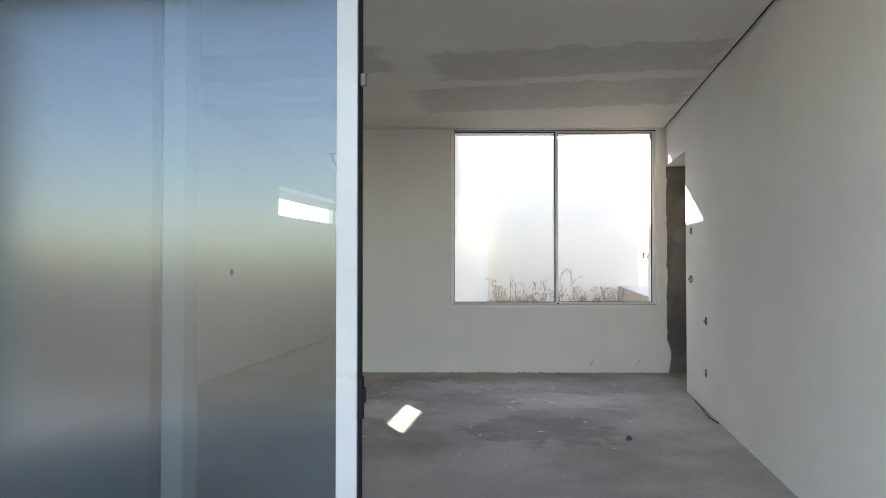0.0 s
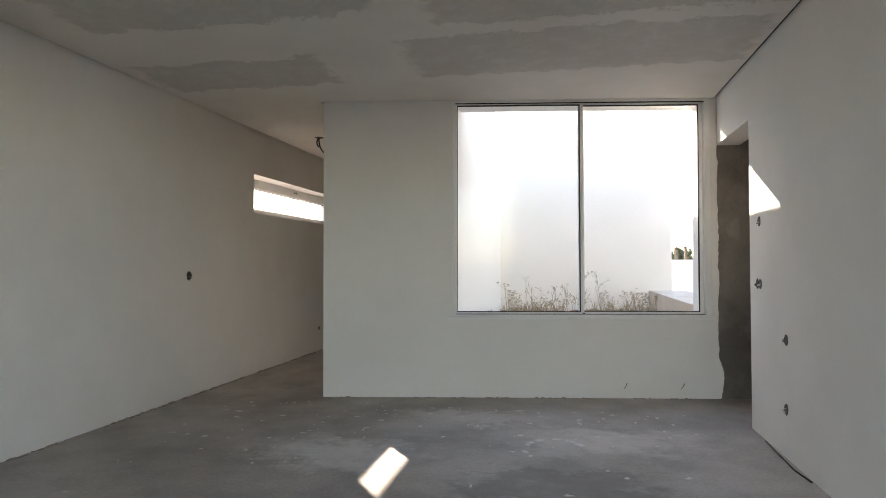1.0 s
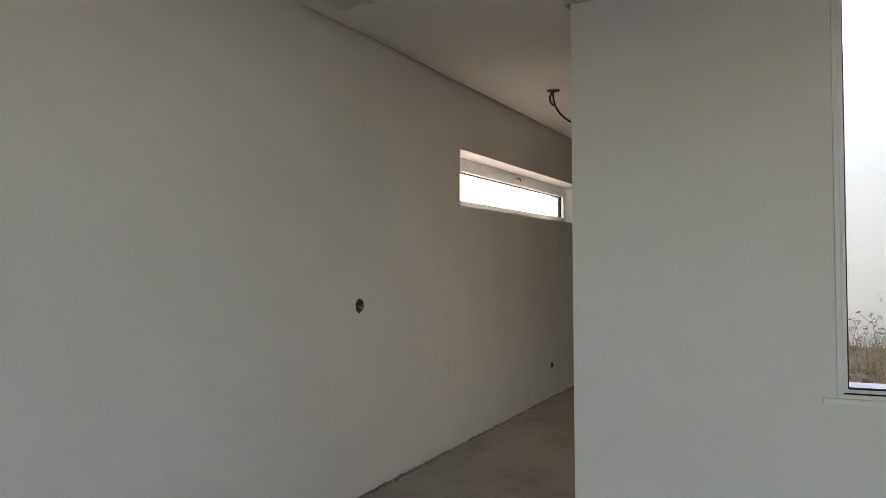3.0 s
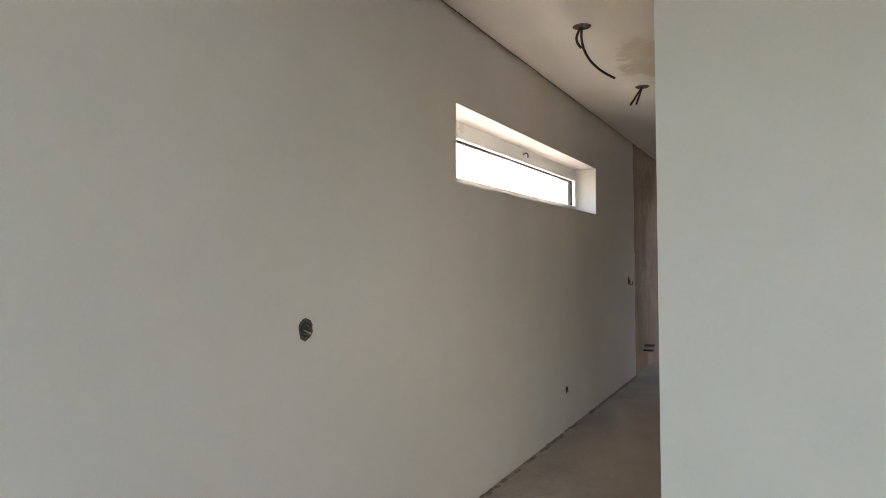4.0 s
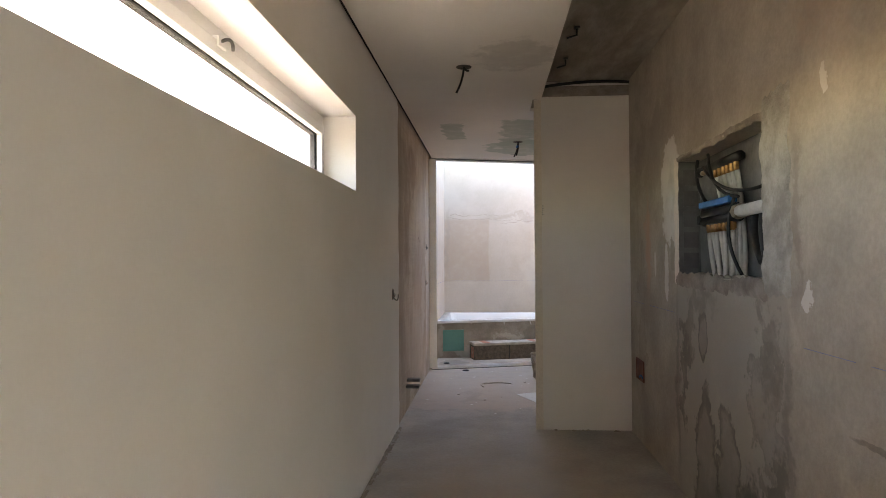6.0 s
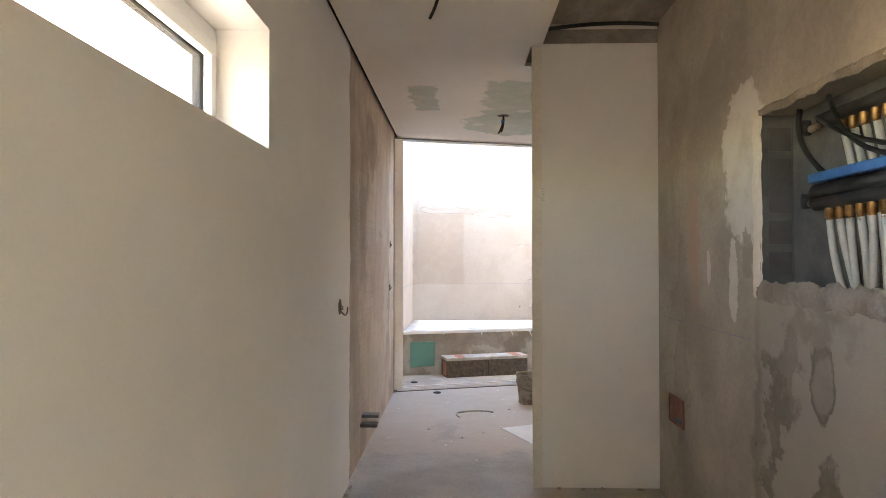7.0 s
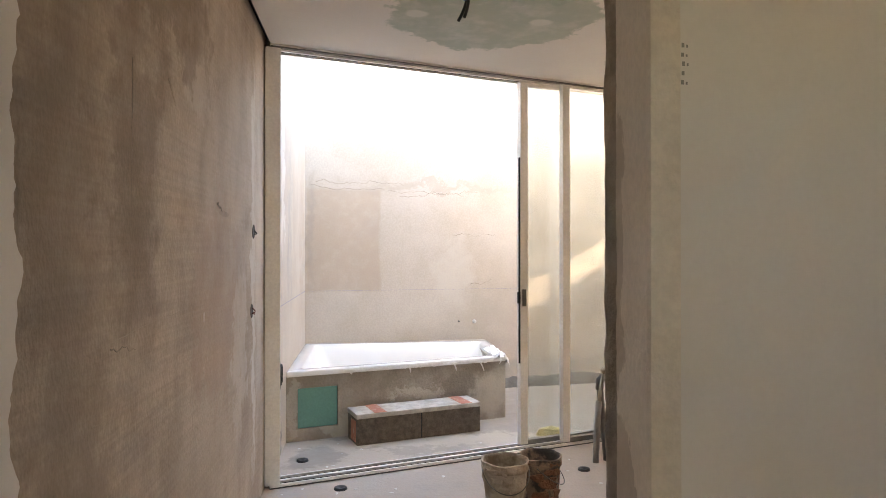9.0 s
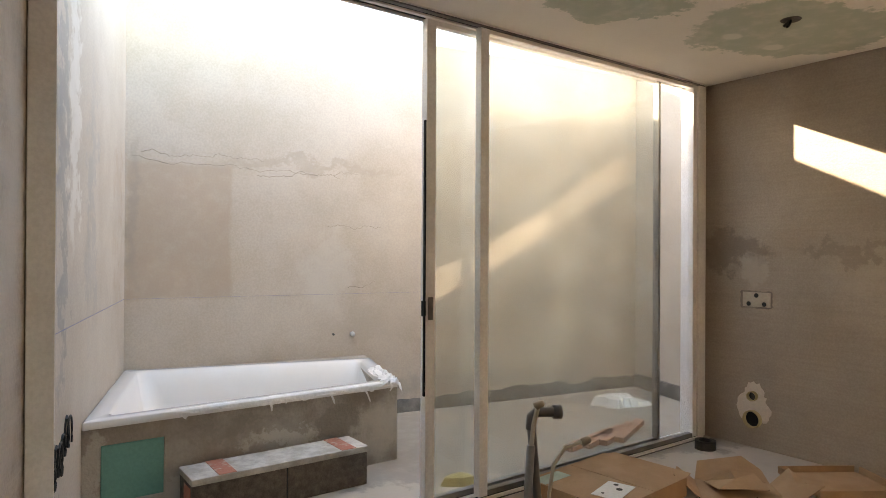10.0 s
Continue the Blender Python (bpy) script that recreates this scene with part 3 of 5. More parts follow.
mat_tan = surface("tan_plaster", (0.74, 0.665, 0.59), (0.67, 0.60, 0.525), 0.9, 4, 60, 0.3, spots=[
    ((1.12, 5.62, 0.75), (0.2, 0.10, 0.30), (0.44, 0.375, 0.31), 0.85, "crisp", 0.16), ((1.12, 5.66, 1.35), (0.2, 0.07, 0.35), (0.46, 0.39, 0.325), 0.8, "crisp", 0.12),
    ((1.12, 5.58, 0.25), (0.2, 0.10, 0.22), (0.44, 0.375, 0.31), 0.8, "crisp", 0.14), ((1.12, 5.68, 2.2), (0.2, 0.05, 0.4), (0.46, 0.39, 0.325), 0.7, "hard", 0.10)])
mat_mortar_dark = surface("dark_rough_mortar", (0.36, 0.31, 0.265), (0.23, 0.195, 0.165), 0.95, 7, 60, 0.8)
mat_bitumen = surface("dark_bitumen_upstand", (0.25, 0.24, 0.222), (0.12, 0.115, 0.105), 0.85, 4, 60, 0.6)
mat_foam = surface("yellow_foam", (0.72, 0.58, 0.25), (0.64, 0.50, 0.20), 0.95, 20, 90, 0.8)
mat_brick = surface("red_clay", (0.50, 0.27, 0.18), (0.42, 0.22, 0.15), 0.9, 10)
mat_grey_mortar = surface("light_grey_mortar", (0.45, 0.425, 0.38), (0.31, 0.285, 0.25), 0.92, 9, 70, 0.7)
mat_chip = surface("dark_mortar_chips", (0.13, 0.115, 0.10), (0.06, 0.055, 0.05), 0.95, 20)
mat_white_chip = surface("white_plaster_chips", (0.74, 0.72, 0.69), (0.6, 0.58, 0.55), 0.95, 20)
mat_blue_line = surface("blue_chalk", (0.19, 0.21, 0.36), (0.26, 0.27, 0.38), 0.9, 30)
mat_straw = surface("dry_straw", (0.36, 0.28, 0.16), (0.24, 0.18, 0.10), 0.9, 20)
mat_green_weed = surface("dull_green_weed", (0.13, 0.15, 0.07), (0.08, 0.10, 0.04), 0.8, 20)
mat_leaf = surface("tree_foliage", (0.11, 0.125, 0.075), (0.07, 0.085, 0.045), 0.8, 2)
mat_bark = surface("tree_bark", (0.12, 0.09, 0.065), (0.08, 0.06, 0.045), 0.9, 8)

# ---- entrance sliding door ----
door = thing("sliding_door", "white aluminium glass sliding door standing half open", "door")
boxes("stile", [(2.856, 2.908, -5.136, -5.098, 0.03, 2.55)], mat_door_frame_dimmed, door, bevel=0.004)
boxes("stile", [(1.30, 1.375, -5.136, -5.046, 0.03, 2.55)], mat_door_frame_dimmed, door, bevel=0.004)
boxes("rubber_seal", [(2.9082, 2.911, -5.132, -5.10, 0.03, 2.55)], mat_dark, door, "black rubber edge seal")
boxes("bottom_rail", [(1.375, 2.856, -5.132, -5.10, 0.03, 0.11)], mat_door_frame_dimmed, door, bevel=0.004)
boxes("top_rail", [(1.375, 2.856, -5.132, -5.10, 2.48, 2.55)], mat_door_frame_dimmed, door, bevel=0.004)
pane = boxes("pane", [(1.372, 2.859, -5.127, -5.105, 0.10, 2.49)], mat_glass_door, door, "clear reflecting glass")
pane.visible_shadow = False
lock = boxes("lock", [(2.911, 2.917, -5.128, -5.104, 0.81, 0.91)], mat_dark, door, "black lock plate", bevel=0.002)
boxes("latch_hook", [(2.916, 2.924, -5.122, -5.11, 0.85, 0.885)], mat_dark, lock, bevel=0.002)
boxes("roller_stop", [(2.908, 2.923, -5.122, -5.108, 1.60, 1.63)], mat_grey_pipe, door, bevel=0.003)

door.location.x = -0.017

fixed = thing("glass_door_panel", "fixed white aluminium glass panel beside the sliding door", "door")
boxes("stile", [(2.323, 2.387, -5.03, -4.96, 0.03, 2.55)], mat_door_frame_dimmed, fixed, bevel=0.004)
boxes("stile", [(0.10, 0.17, -5.03, -4.96, 0.03, 2.55)], mat_door_frame_dimmed, fixed, bevel=0.004)
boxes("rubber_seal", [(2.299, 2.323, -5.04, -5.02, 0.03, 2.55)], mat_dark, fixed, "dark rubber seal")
boxes("bottom_rail", [(0.17, 2.323, -5.025, -4.965, 0.03, 0.11)], mat_door_frame_dimmed, fixed, bevel=0.004)
boxes("top_rail", [(0.17, 2.323, -5.025, -4.965, 2.48, 2.55)], mat_door_frame_dimmed, fixed, bevel=0.004)
pane = boxes("pane", [(0.167, 2.326, -5.005, -4.983, 0.10, 2.49)], mat_glass_door, fixed)
pane.visible_shadow = False
track = thing("door_track", "white aluminium sliding door track", "track")
boxes("sill_rail", [(0.1, EAST, -5.15, -4.955, 0.0, 0.022)], mat_door_frame_dimmed, track)
boxes("head_rail", [(0.1, EAST, -5.15, -4.952, 2.548, 2.562)], mat_door_frame_dimmed, track)
boxes("jamb", [(4.49, EAST - 0.002, -5.15, -4.955, 0.022, 2.548)], mat_door_frame_dimmed, track, bevel=0.004)

# ---- patio window ----
wb = lambda name, rows, material, parent, label="", bevel=0.0: boxes(name, rows, material, parent, label, bevel, NORTH)
win = tagged(new("window_1"), "large white two-pane aluminium window with clear glass", "window", kind="structure")
fy0, fy1 = -0.003, 0.085
wb("window_frame", [(2.310, 2.334, fy0, fy1, 0.722, 2.602), (4.498, 4.547, fy0, fy1, 0.722, 2.602), (2.334, 4.498, fy0, fy1, 2.578, 2.602),
                    (2.310, 4.547, fy0, fy1, 0.7045, 0.722)], mat_frame, win, bevel=0.003)
wb("window_sill", [(2.255, 4.565, -0.022, 0.45, 0.681, 0.704)], mat_frame, win, bevel=0.003)
for x0, x1, y0, y1 in ((2.335, 3.458, 0.012, 0.042), (3.418, 4.497, 0.047, 0.076)):
    sash = wb("sash", [(x0, x0 + 0.018, y0, y1, 0.723, 2.577), (x1 - 0.03, x1, y0, y1, 0.723, 2.577), (x0 + 0.018, x1 - 0.03, y0, y1, 0.723, 0.742),
                       (x0 + 0.018, x1 - 0.03, y0, y1, 2.562, 2.577)], mat_frame, win, bevel=0.002)
    wb("gasket", [(x0 + 0.018, x0 + 0.023, y0 + 0.004, y1 - 0.004, 0.742, 2.562), (x1 - 0.036, x1 - 0.03, y0 + 0.004, y1 - 0.004, 0.742, 2.562),
                  (x0 + 0.023, x1 - 0.036, y0 + 0.004, y1 - 0.004, 0.742, 0.748), (x0 + 0.023, x1 - 0.036, y0 + 0.004, y1 - 0.004, 2.554, 2.562)], mat_dark, sash)
    pane = wb("pane", [(x0 + 0.015, x1 - 0.025, y0 + 0.01, y1 - 0.01, 0.739, 2.565)], mat_glass, sash)
    pane.visible_shadow = False
wb("track_lip", [(2.336, 4.496, 0.0, 0.008, 0.7225, 0.728), (2.336, 4.496, 0.0, 0.008, 2.570, 2.5775)], mat_dark, win, "dark track groove")
wb("window_handle", [(2.338, 2.350, 0.0, 0.012, 1.28, 1.42)], mat_frame, win, bevel=0.003)
wb("lock_stop", [(3.444, 3.462, 0.0, 0.012, 0.724, 0.736)], mat_dark, win, "small black corner stop")
# ragged plaster ends beside the doorway and in the passage
def ragged_edge(name, place, depth, base, reach, rough, z1, label, flare=None):
    """A thin plaster skin whose free edge wanders; place(u, d) gives x, y for the run u and the depth d."""
    bm = bmesh.new()
    prev = None
    for j in range(int(z1 / 0.012) + 1):
        z = min(j * 0.012, z1)
        u = base + reach + rough * noise.fractal(Vector((7.3 * base, 2.0, z * 4.5)), 0.6, 2.1, 6) + (flare(z) if flare else 0)
        row = [bm.verts.new((*place(v, d), z)) for v, d in ((base, 0), (u - 0.004, 0), (u, -0.003), (u, -depth))]
        if prev:
            for i in range(3):
                bm.faces.new((prev[i], prev[i + 1], row[i + 1], row[i]))
        prev = row
    return tagged(part(name, bm, mat_plaster), label, "plaster", kind="structure")


ragged_edge("plaster_edge", lambda u, d: (NORTH @ Vector((u, -d, 0)))[:2], 0.012, 4.599, 0.006, 0.016, 2.59, "ragged broken edge of white wall plaster", lambda z: 0.045 * max(0.0, 1 - abs(z - 0.15) / 0.17) ** 0.5)
ragged_edge("plaster_edge", lambda u, d: (d, u), 0.013, 5.388, 0.035, 0.035, 2.59, "wavy free edge of white wall plaster")

# ---- high window of the passage ----
win = tagged(new("window_2"), "long high white hopper window in a deep reveal", "window", kind="structure")
boxes("window_frame", [(-0.26, -0.185, 0.992, 3.778, 2.075, 2.128), (-0.26, -0.185, 0.992, 3.778, 1.717, 1.735), (-0.26, -0.185, 0.992, 1.03, 1.735, 2.075),
                       (-0.26, -0.185, 3.748, 3.778, 1.735, 2.075)], mat_frame, win, bevel=0.003)
sash = boxes("sash", [(-0.245, -0.17, 1.034, 3.745, 2.02, 2.072), (-0.245, -0.17, 1.034, 3.745, 1.738, 1.79), (-0.245, -0.17, 1.034, 1.08, 1.79, 2.02),
                      (-0.245, -0.17, 3.705, 3.745, 1.79, 2.02)], mat_frame, win, bevel=0.004)
boxes("gasket", [(-0.236, -0.20, 1.08, 3.705, 1.79, 1.795), (-0.236, -0.20, 1.08, 3.705, 2.015, 2.02), (-0.236, -0.20, 3.70, 3.705, 1.795, 2.015)], mat_dark, sash)
pane = boxes("pane", [(-0.225, -0.205, 1.075, 3.71, 1.785, 2.025)], mat_glass, sash)
pane.visible_shadow = False
latch = boxes("latch", [(-0.185, -0.162, 2.36, 2.42, 2.05, 2.085)], mat_frame, win, "small metal window latch", bevel=0.004)
bm = bmesh.new()
tube(bm, bend((-0.165, 2.38, 2.068), (-0.15, 2.45, 2.06), (0.012, 0, 0.02), 5), 0.006)
part("latch_lever", bm, mat_grey_pipe, latch, smooth=True)

# ---- bathroom glazing ----
bath = thing("glass_partition", "sliding glass partition in dusty white frames on a floor track", "glass door")
gl = lambda name, rows, material, parent=bath, label="", bevel=0.0: boxes(name, rows, material, parent, label, bevel, GLAZE)
gl("jamb", [(-0.03, 0.06, -0.075, 0.075, 0.02, 2.581)], mat_dirty_frame, bevel=0.004)
gl("jamb", [(4.085, 4.15, -0.075, 0.075, 0.02, 2.581)], mat_dirty_frame, bevel=0.004)
# unseen piece that blocks sun leaking over the head rail; dark to cut bounce
gl("gap_stop", [(-0.012, END + 0.3, -0.01, 0.075, 2.599, 2.9)], mat_slab, label="unseen raw concrete filler over the glazing")
gl("wall_filler", [(4.15, END + 0.3, -0.03, 0.075, 0.0, 2.6)], mat_dirty_frame)
gl("head_lip", [(0.0, 4.15, -0.078, -0.05, 2.580, 2.588)], mat_grey_pipe, label="dark lower lip of the head rail")
gl("head_rail", [(0.0, 4.15, -0.075, -0.055, 2.588, 2.598), (0.0, 4.15, -0.012, 0.012, 2.582, 2.598), (0.0, 4.15, 0.055, 0.075, 2.582, 2.598)], mat_dirty_frame)
gl("head_channel", [(0.0, 4.15, -0.055, -0.012, 2.592, 2.598), (0.0, 4.15, 0.012, 0.055, 2.592, 2.598)], mat_dark, label="dark head channel")
gl("track_base", [(0.0, 4.15, -0.074, 0.074, 0.0, 0.008)], mat_grey_pipe)
gl("floor_track", [(0.0, 4.15, -0.075, -0.062, 0.008, 0.024), (0.0, 4.15, -0.012, 0.012, 0.008, 0.024), (0.0, 4.15, 0.062, 0.075, 0.008, 0.024)], mat_dirty_frame)
gl("track_groove", [(0.0, 4.15, -0.062, -0.012, 0.008, 0.0115), (0.0, 4.15, 0.012, 0.062, 0.008, 0.0115)], mat_dark, label="black floor track groove")
for u0, u1, v, first, last, clear in ((1.735, 3.75, 0.037, mat_dirty_frame, mat_light_pipe, mat_glass_dusty), (2.04, 4.08, -0.037, mat_dirty_frame, mat_dirty_frame, mat_glass)):
    panel = gl("sliding_panel", [(u0, u0 + 0.06, v - 0.024, v + 0.024, 0.026, 2.588)], first, bevel=0.004)
    gl("stile", [(u1 - (0.045 if v < 0 else 0.024), u1, v - 0.024, v + 0.024, 0.026, 2.588)], last, panel, bevel=0.004)
    gl("bottom_rail", [(u0 + 0.06, u1 - 0.045, v - 0.02, v + 0.02, 0.026, 0.055)], mat_light_pipe, panel)
    gl("top_rail", [(u0 + 0.06, u1 - 0.045, v - 0.02, v + 0.02, 2.558, 2.588)], mat_dirty_frame, panel)
    pane = gl("pane", [(u0 + 0.056, u1 - 0.02, v - 0.011, v + 0.011, 0.05, 2.562)], clear, panel, "dusty streaked glass")
    pane.visible_shadow = False
    if v > 0:
        gl("edge_seal", [(u0 - 0.006, u0, v - 0.02, v - 0.004, 0.6, 2.05)], mat_dark, panel, "black edge seal")
        gl("door_lock", [(u0 + 0.012, u0 + 0.04, v - 0.032, v - 0.024, 1.0, 1.12)], mat_grey_pipe, panel, bevel=0.002)
        gl("lock_keep", [(u0 - 0.012, u0, v - 0.024, v + 0.004, 1.02, 1.10)], mat_dark, panel, bevel=0.002)

# ---- passage wall boxes, cables ----
def wall_box(name, label, y, z, size, x, way, twin=0, seed=0, wires=2, tail=False, inner=None):
    """A socket hole laid flat on plaster: broken rim, disc coloured dark for the hollow's shade, cable ends; way is +1
    where the wall faces +x.
    """
    rr = random.Random(seed)
    t = thing(name, label, "wall box", "open wall boxes")
    for k in range(twin + 1):
        yy = y + k * size * 1.15
        bm = bmesh.new()
        n = 16
        rim = [size * 0.5 * (1.0 + 0.16 * (rr.random() - 0.3)) for _ in range(n)]
        rings = []
        for f, d in ((1.12, 0.0), (1.0, 0.004), (0.86, 0.003), (0.80, 0.0015)):
            rings.append([bm.verts.new((x + way * d, yy + rim[i] * f * math.cos(2 * math.pi * i / n), z + rim[i] * f * 1.08 * math.sin(2 * math.pi * i / n))) for i in range(n)])
        for a, b in zip(rings, rings[1:]):
            for i in range(n):
                bm.faces.new((a[i], a[(i + 1) % n], b[(i + 1) % n], b[i]))
        part("rim", bm, mat_chip, t, "chipped grey mortar rim")
        # flat raised disc; its dark colour stands in for shade inside the hole
        bm = bmesh.new()
        lathe(bm, [(size * 0.44, 0.001), (size * 0.42, 0.0035), (size * 0.36, 0.0035), (size * 0.33, 0.0022), (0.0005, 0.0022)], 16,
              Matrix.Translation((x, yy, z)) @ Matrix.Rotation(way * math.pi / 2, 4, "Y"))
        part("hollow_disc", bm, inner or mat_cable, t, "flat plastic disc darkened for the hollow's shade", smooth=True)
        for w in range(wires):
            bm = bmesh.new()
            a = rr.random() * 6
            tube(bm, bend((x + way * 0.003, yy + 0.2 * size * math.cos(a), z + 0.25 * size * math.sin(a)),
                          (x + way * 0.006, yy - 0.25 * size * math.cos(a + 1), z - 0.2 * size), (way * 0.012, 0.01, -0.006), 6), 0.0028, 6)
            part("cable", bm, rr.choice((mat_grey_pipe, mat_white_pipe, mat_redbrown)), t, smooth=True)
        if tail:
            bm = bmesh.new()
            tube(bm, bend((x + way * 0.003, yy, z - 0.02), (x + way * 0.035, yy + 0.05, z - 0.005), (way * 0.01, 0, -0.035), 8), 0.0045, 6)
            part("cable_tail", bm, mat_grey_pipe, t, "loose grey cable end", smooth=True)
    return t


wall_box("socket_hole", "open round socket hole with loose wires in white plaster", -0.21, 1.062, 0.066, 0, 1, seed=1, wires=4)
wall_box("socket_hole", "pair of open dark socket holes in white plaster", -2.36, 1.48, 0.066, 0, 1, twin=1, seed=2)
wall_box("socket_hole", "open socket hole with a loose cable end", 5.10, 1.078, 0.07, 0, 1, seed=3, tail=True)
wall_box("socket_hole", "small low socket hole in white plaster", 2.84, 0.303, 0.045, 0, 1, seed=4)
wall_box("socket_hole", "small open hole in brown render", 7.75, 1.488, 0.06, -0.012, 1, seed=5)
wall_box("socket_hole", "small open hole in brown render", 7.70, 1.078, 0.06, -0.012, 1, seed=6)
wall_box("socket_hole", "open socket hole near the doorway", -0.70, 1.448, 0.055, EAST, -1, seed=7, inner=mat_box_grey)
wall_box("socket_hole", "pair of open socket holes near the doorway", -0.71, 1.025, 0.055, EAST, -1, twin=1, seed=8, inner=mat_box_grey)
wall_box("socket_hole", "open grey socket hole in white plaster", -1.215, 0.706, 0.055, EAST, -1, seed=9, inner=mat_box_grey)
wall_box("socket_hole", "open low socket hole in white plaster", -1.20, 0.292, 0.055, EAST, -1, seed=10, inner=mat_box_grey)


def ceiling_cable(x, y, ends, hole=True, z=H):
    t = thing("ceiling_cable", "black cable ends hanging from a hole in the ceiling", "cable", "ceiling cables")
    if hole:
        bm = bmesh.new()
        lathe(bm, [(0.052, 0.0), (0.05, -0.003), (0.038, -0.003), (0.034, -0.001), (0.0005, -0.001)], 16, Matrix.Translation((x, y, z)))
        part("cut_hole", bm, mat_chip, t, "rough round hole")
    for (dx, dy, dz), sag in ends:
        bm = bmesh.new()
        tube(bm, bend((x, y, z - 0.001), (x + dx, y + dy, z + dz), sag, 9), 0.0075, 7)
        part("cable", bm, mat_cable, t, smooth=True)
    return t


ceiling_cable(0.53, 1.5, [((0.10, 0.33, -0.22), (-0.05, -0.05, -0.03)), ((-0.02, 0.06, -0.10), (-0.03, 0.0, 0.0))])
ceiling_cable(0.578, 2.947, [((-0.09, 0.0, -0.13), (0, 0, 0)), ((-0.035, -0.05, -0.14), (0, 0, 0))])
ceiling_cable(0.572, 4.484, [((-0.05, 0.0, -0.17), (0.01, 0, 0)), ((0.03, 0.03, -0.015), (0, 0, -0.01))])
t = ceiling_cable(1.04, 7.193, [((-0.045, 0.0, -0.16), (0.012, 0, 0)), ((-0.02, -0.02, -0.15), (0.01, 0, 0))])
bm = bmesh.new()
tube(bm, [(1.038, 7.19, 2.56), (1.03, 7.19, 2.535)], 0.014)
part("tape_wrap", bm, mat_blue, t, "blue tape wrap", smooth=True)
ceiling_cable(3.49, 8.11, [((-0.05, -0.02, -0.05), (0, 0, -0.01)), ((-0.02, 0.03, -0.03), (0, 0, 0))])

# grey duct stubs by the passage wall
t = thing("conduit_stub", "two flat grey conduit ends sticking out of the wall", "conduit")
for yy, zz in ((5.94, 0.222), (6.01, 0.268)):
    boxes("conduit", [(-0.012, 0.105, yy - 0.04, yy + 0.04, zz - 0.012, zz + 0.012)], mat_grey_pipe, t, bevel=0.006)
# ceiling edge rail and swept cable over the closet recess
t = thing("ceiling_cable", "black cable looped across the bare concrete slab", "cable", "ceiling cables")
bm = bmesh.new()
tube(bm, bend((1.15, 5.36, 2.69), (1.82, 5.34, 2.71), (0, 0, 0.02), 8), 0.012)
part("cable", bm, mat_cable, t, smooth=True)
for k, yy in enumerate((2.1, 2.9, 3.6, 4.2, 4.8)):
    t = thing("slab_hanger", "dark steel hanger hook under the concrete slab", "hanger", "slab hangers")
    bm = bmesh.new()
    tube(bm, [(1.27, yy, SLAB), (1.27, yy, SLAB - 0.05), (1.21, yy + 0.01, SLAB - 0.065)], 0.006, 6)
    part("hook", bm, mat_cable, t)
    boxes("anchor", [(1.255, 1.285, yy - 0.015, yy + 0.015, SLAB - 0.012, SLAB)], mat_grey_pipe, t)
boxes_edge = tagged(boxes("closet_soffit", [(1.145, CLOSET, 5.385, 5.402, 2.62, 2.70)], mat_mortar_dark), "brown exposed board edge over the partition", "trim", kind="structure")


def rough_strip(name, y0, y1, x0, x1, lump, edge, material, label, bulge=0.0, step=0.018):
    """A rough plaster skin on the partition end, its inner edge ragged."""
    bm = bmesh.new()
    cols, rows = 9, int(2.595 / step)
    grid = []
    for j in range(rows + 1):
        z = 2.595 * j / rows
        row = []
        for i in range(cols + 1):
            f = i / cols
            y = y0 + (y1 - y0) * f + (1 - f) * edge * (noise.fractal(Vector((3.1, 0.0, z * 5)), 0.7, 2.0, 5))
            d = lump * noise.fractal(Vector((y * 14, z * 11, 1.7)), 0.8, 2.0, 4) - bulge * math.sin(math.pi * f)
            row.append(bm.verts.new((x0 + (x1 - x0) * f + d, y, z)))
        grid.append(row)
    for p, q in zip(grid, grid[1:]):
        for i in range(cols):
            bm.faces.new((p[i], p[i + 1], q[i + 1], q[i]))
    for row_a, row_b in zip(grid, grid[1:]):
        for i in (0, cols):
            u, v = row_a[i], row_b[i]
            w = [bm.verts.new((1.15, p.co.y, p.co.z)) for p in (v, u)]
            bm.faces.new((u, v, w[0], w[1]))
    return tagged(part(name, bm, material), label, "trim", kind="structure")


rough_strip("end_plaster", 5.41, 5.70, 1.092, 1.136, 0.003, 0.0, mat_tan, "tan unpainted plaster on the partition end")
rough_strip("end_mortar", 5.655, 5.752, 1.130, 1.144, 0.005, 0.0, mat_mortar_dark, "rough dark mortar edge of the partition", 0.014)

t = tagged(new("pencil_mark"), "faint vertical pencil marks on the plasterboard partition", "mark", kind="structure")
for k in range(5):
    z = 1.685 + 0.017 * k
    for x, w, h in ((1.148, 0.005, 0.008), (1.157, 0.003, 0.005)):
        if k != 1 or w > 0.004:
            x += 0.001 * (k % 3)
            boxes("pencil_bar", [(x, x + w, 5.3945, 5.3957, z, z + h - 0.001 * (k % 2))], mat_light_pipe, t)
setting("corner_plaster", [(1.088, 1.145, 5.392, 5.41, 0, 2.60)], mat_tan, "tan plaster strip on the partition corner", "trim")

# ---- pipe manifold in the closet wall ----
t = thing("pipe_manifold", "open wall recess with heating pipe manifold and cables", "manifold", at=(0.028, 0.03, 0.015))
boxes("back_plate", [(1.925, 1.93, 2.908, 4.08, 1.222, 1.88)], mat_box_grey, t, "grey metal back plate")
boxes("side_plate", [(1.803, 1.925, 4.077, 4.083, 1.222, 1.88)], mat_box_grey, t, "grey metal side plate")
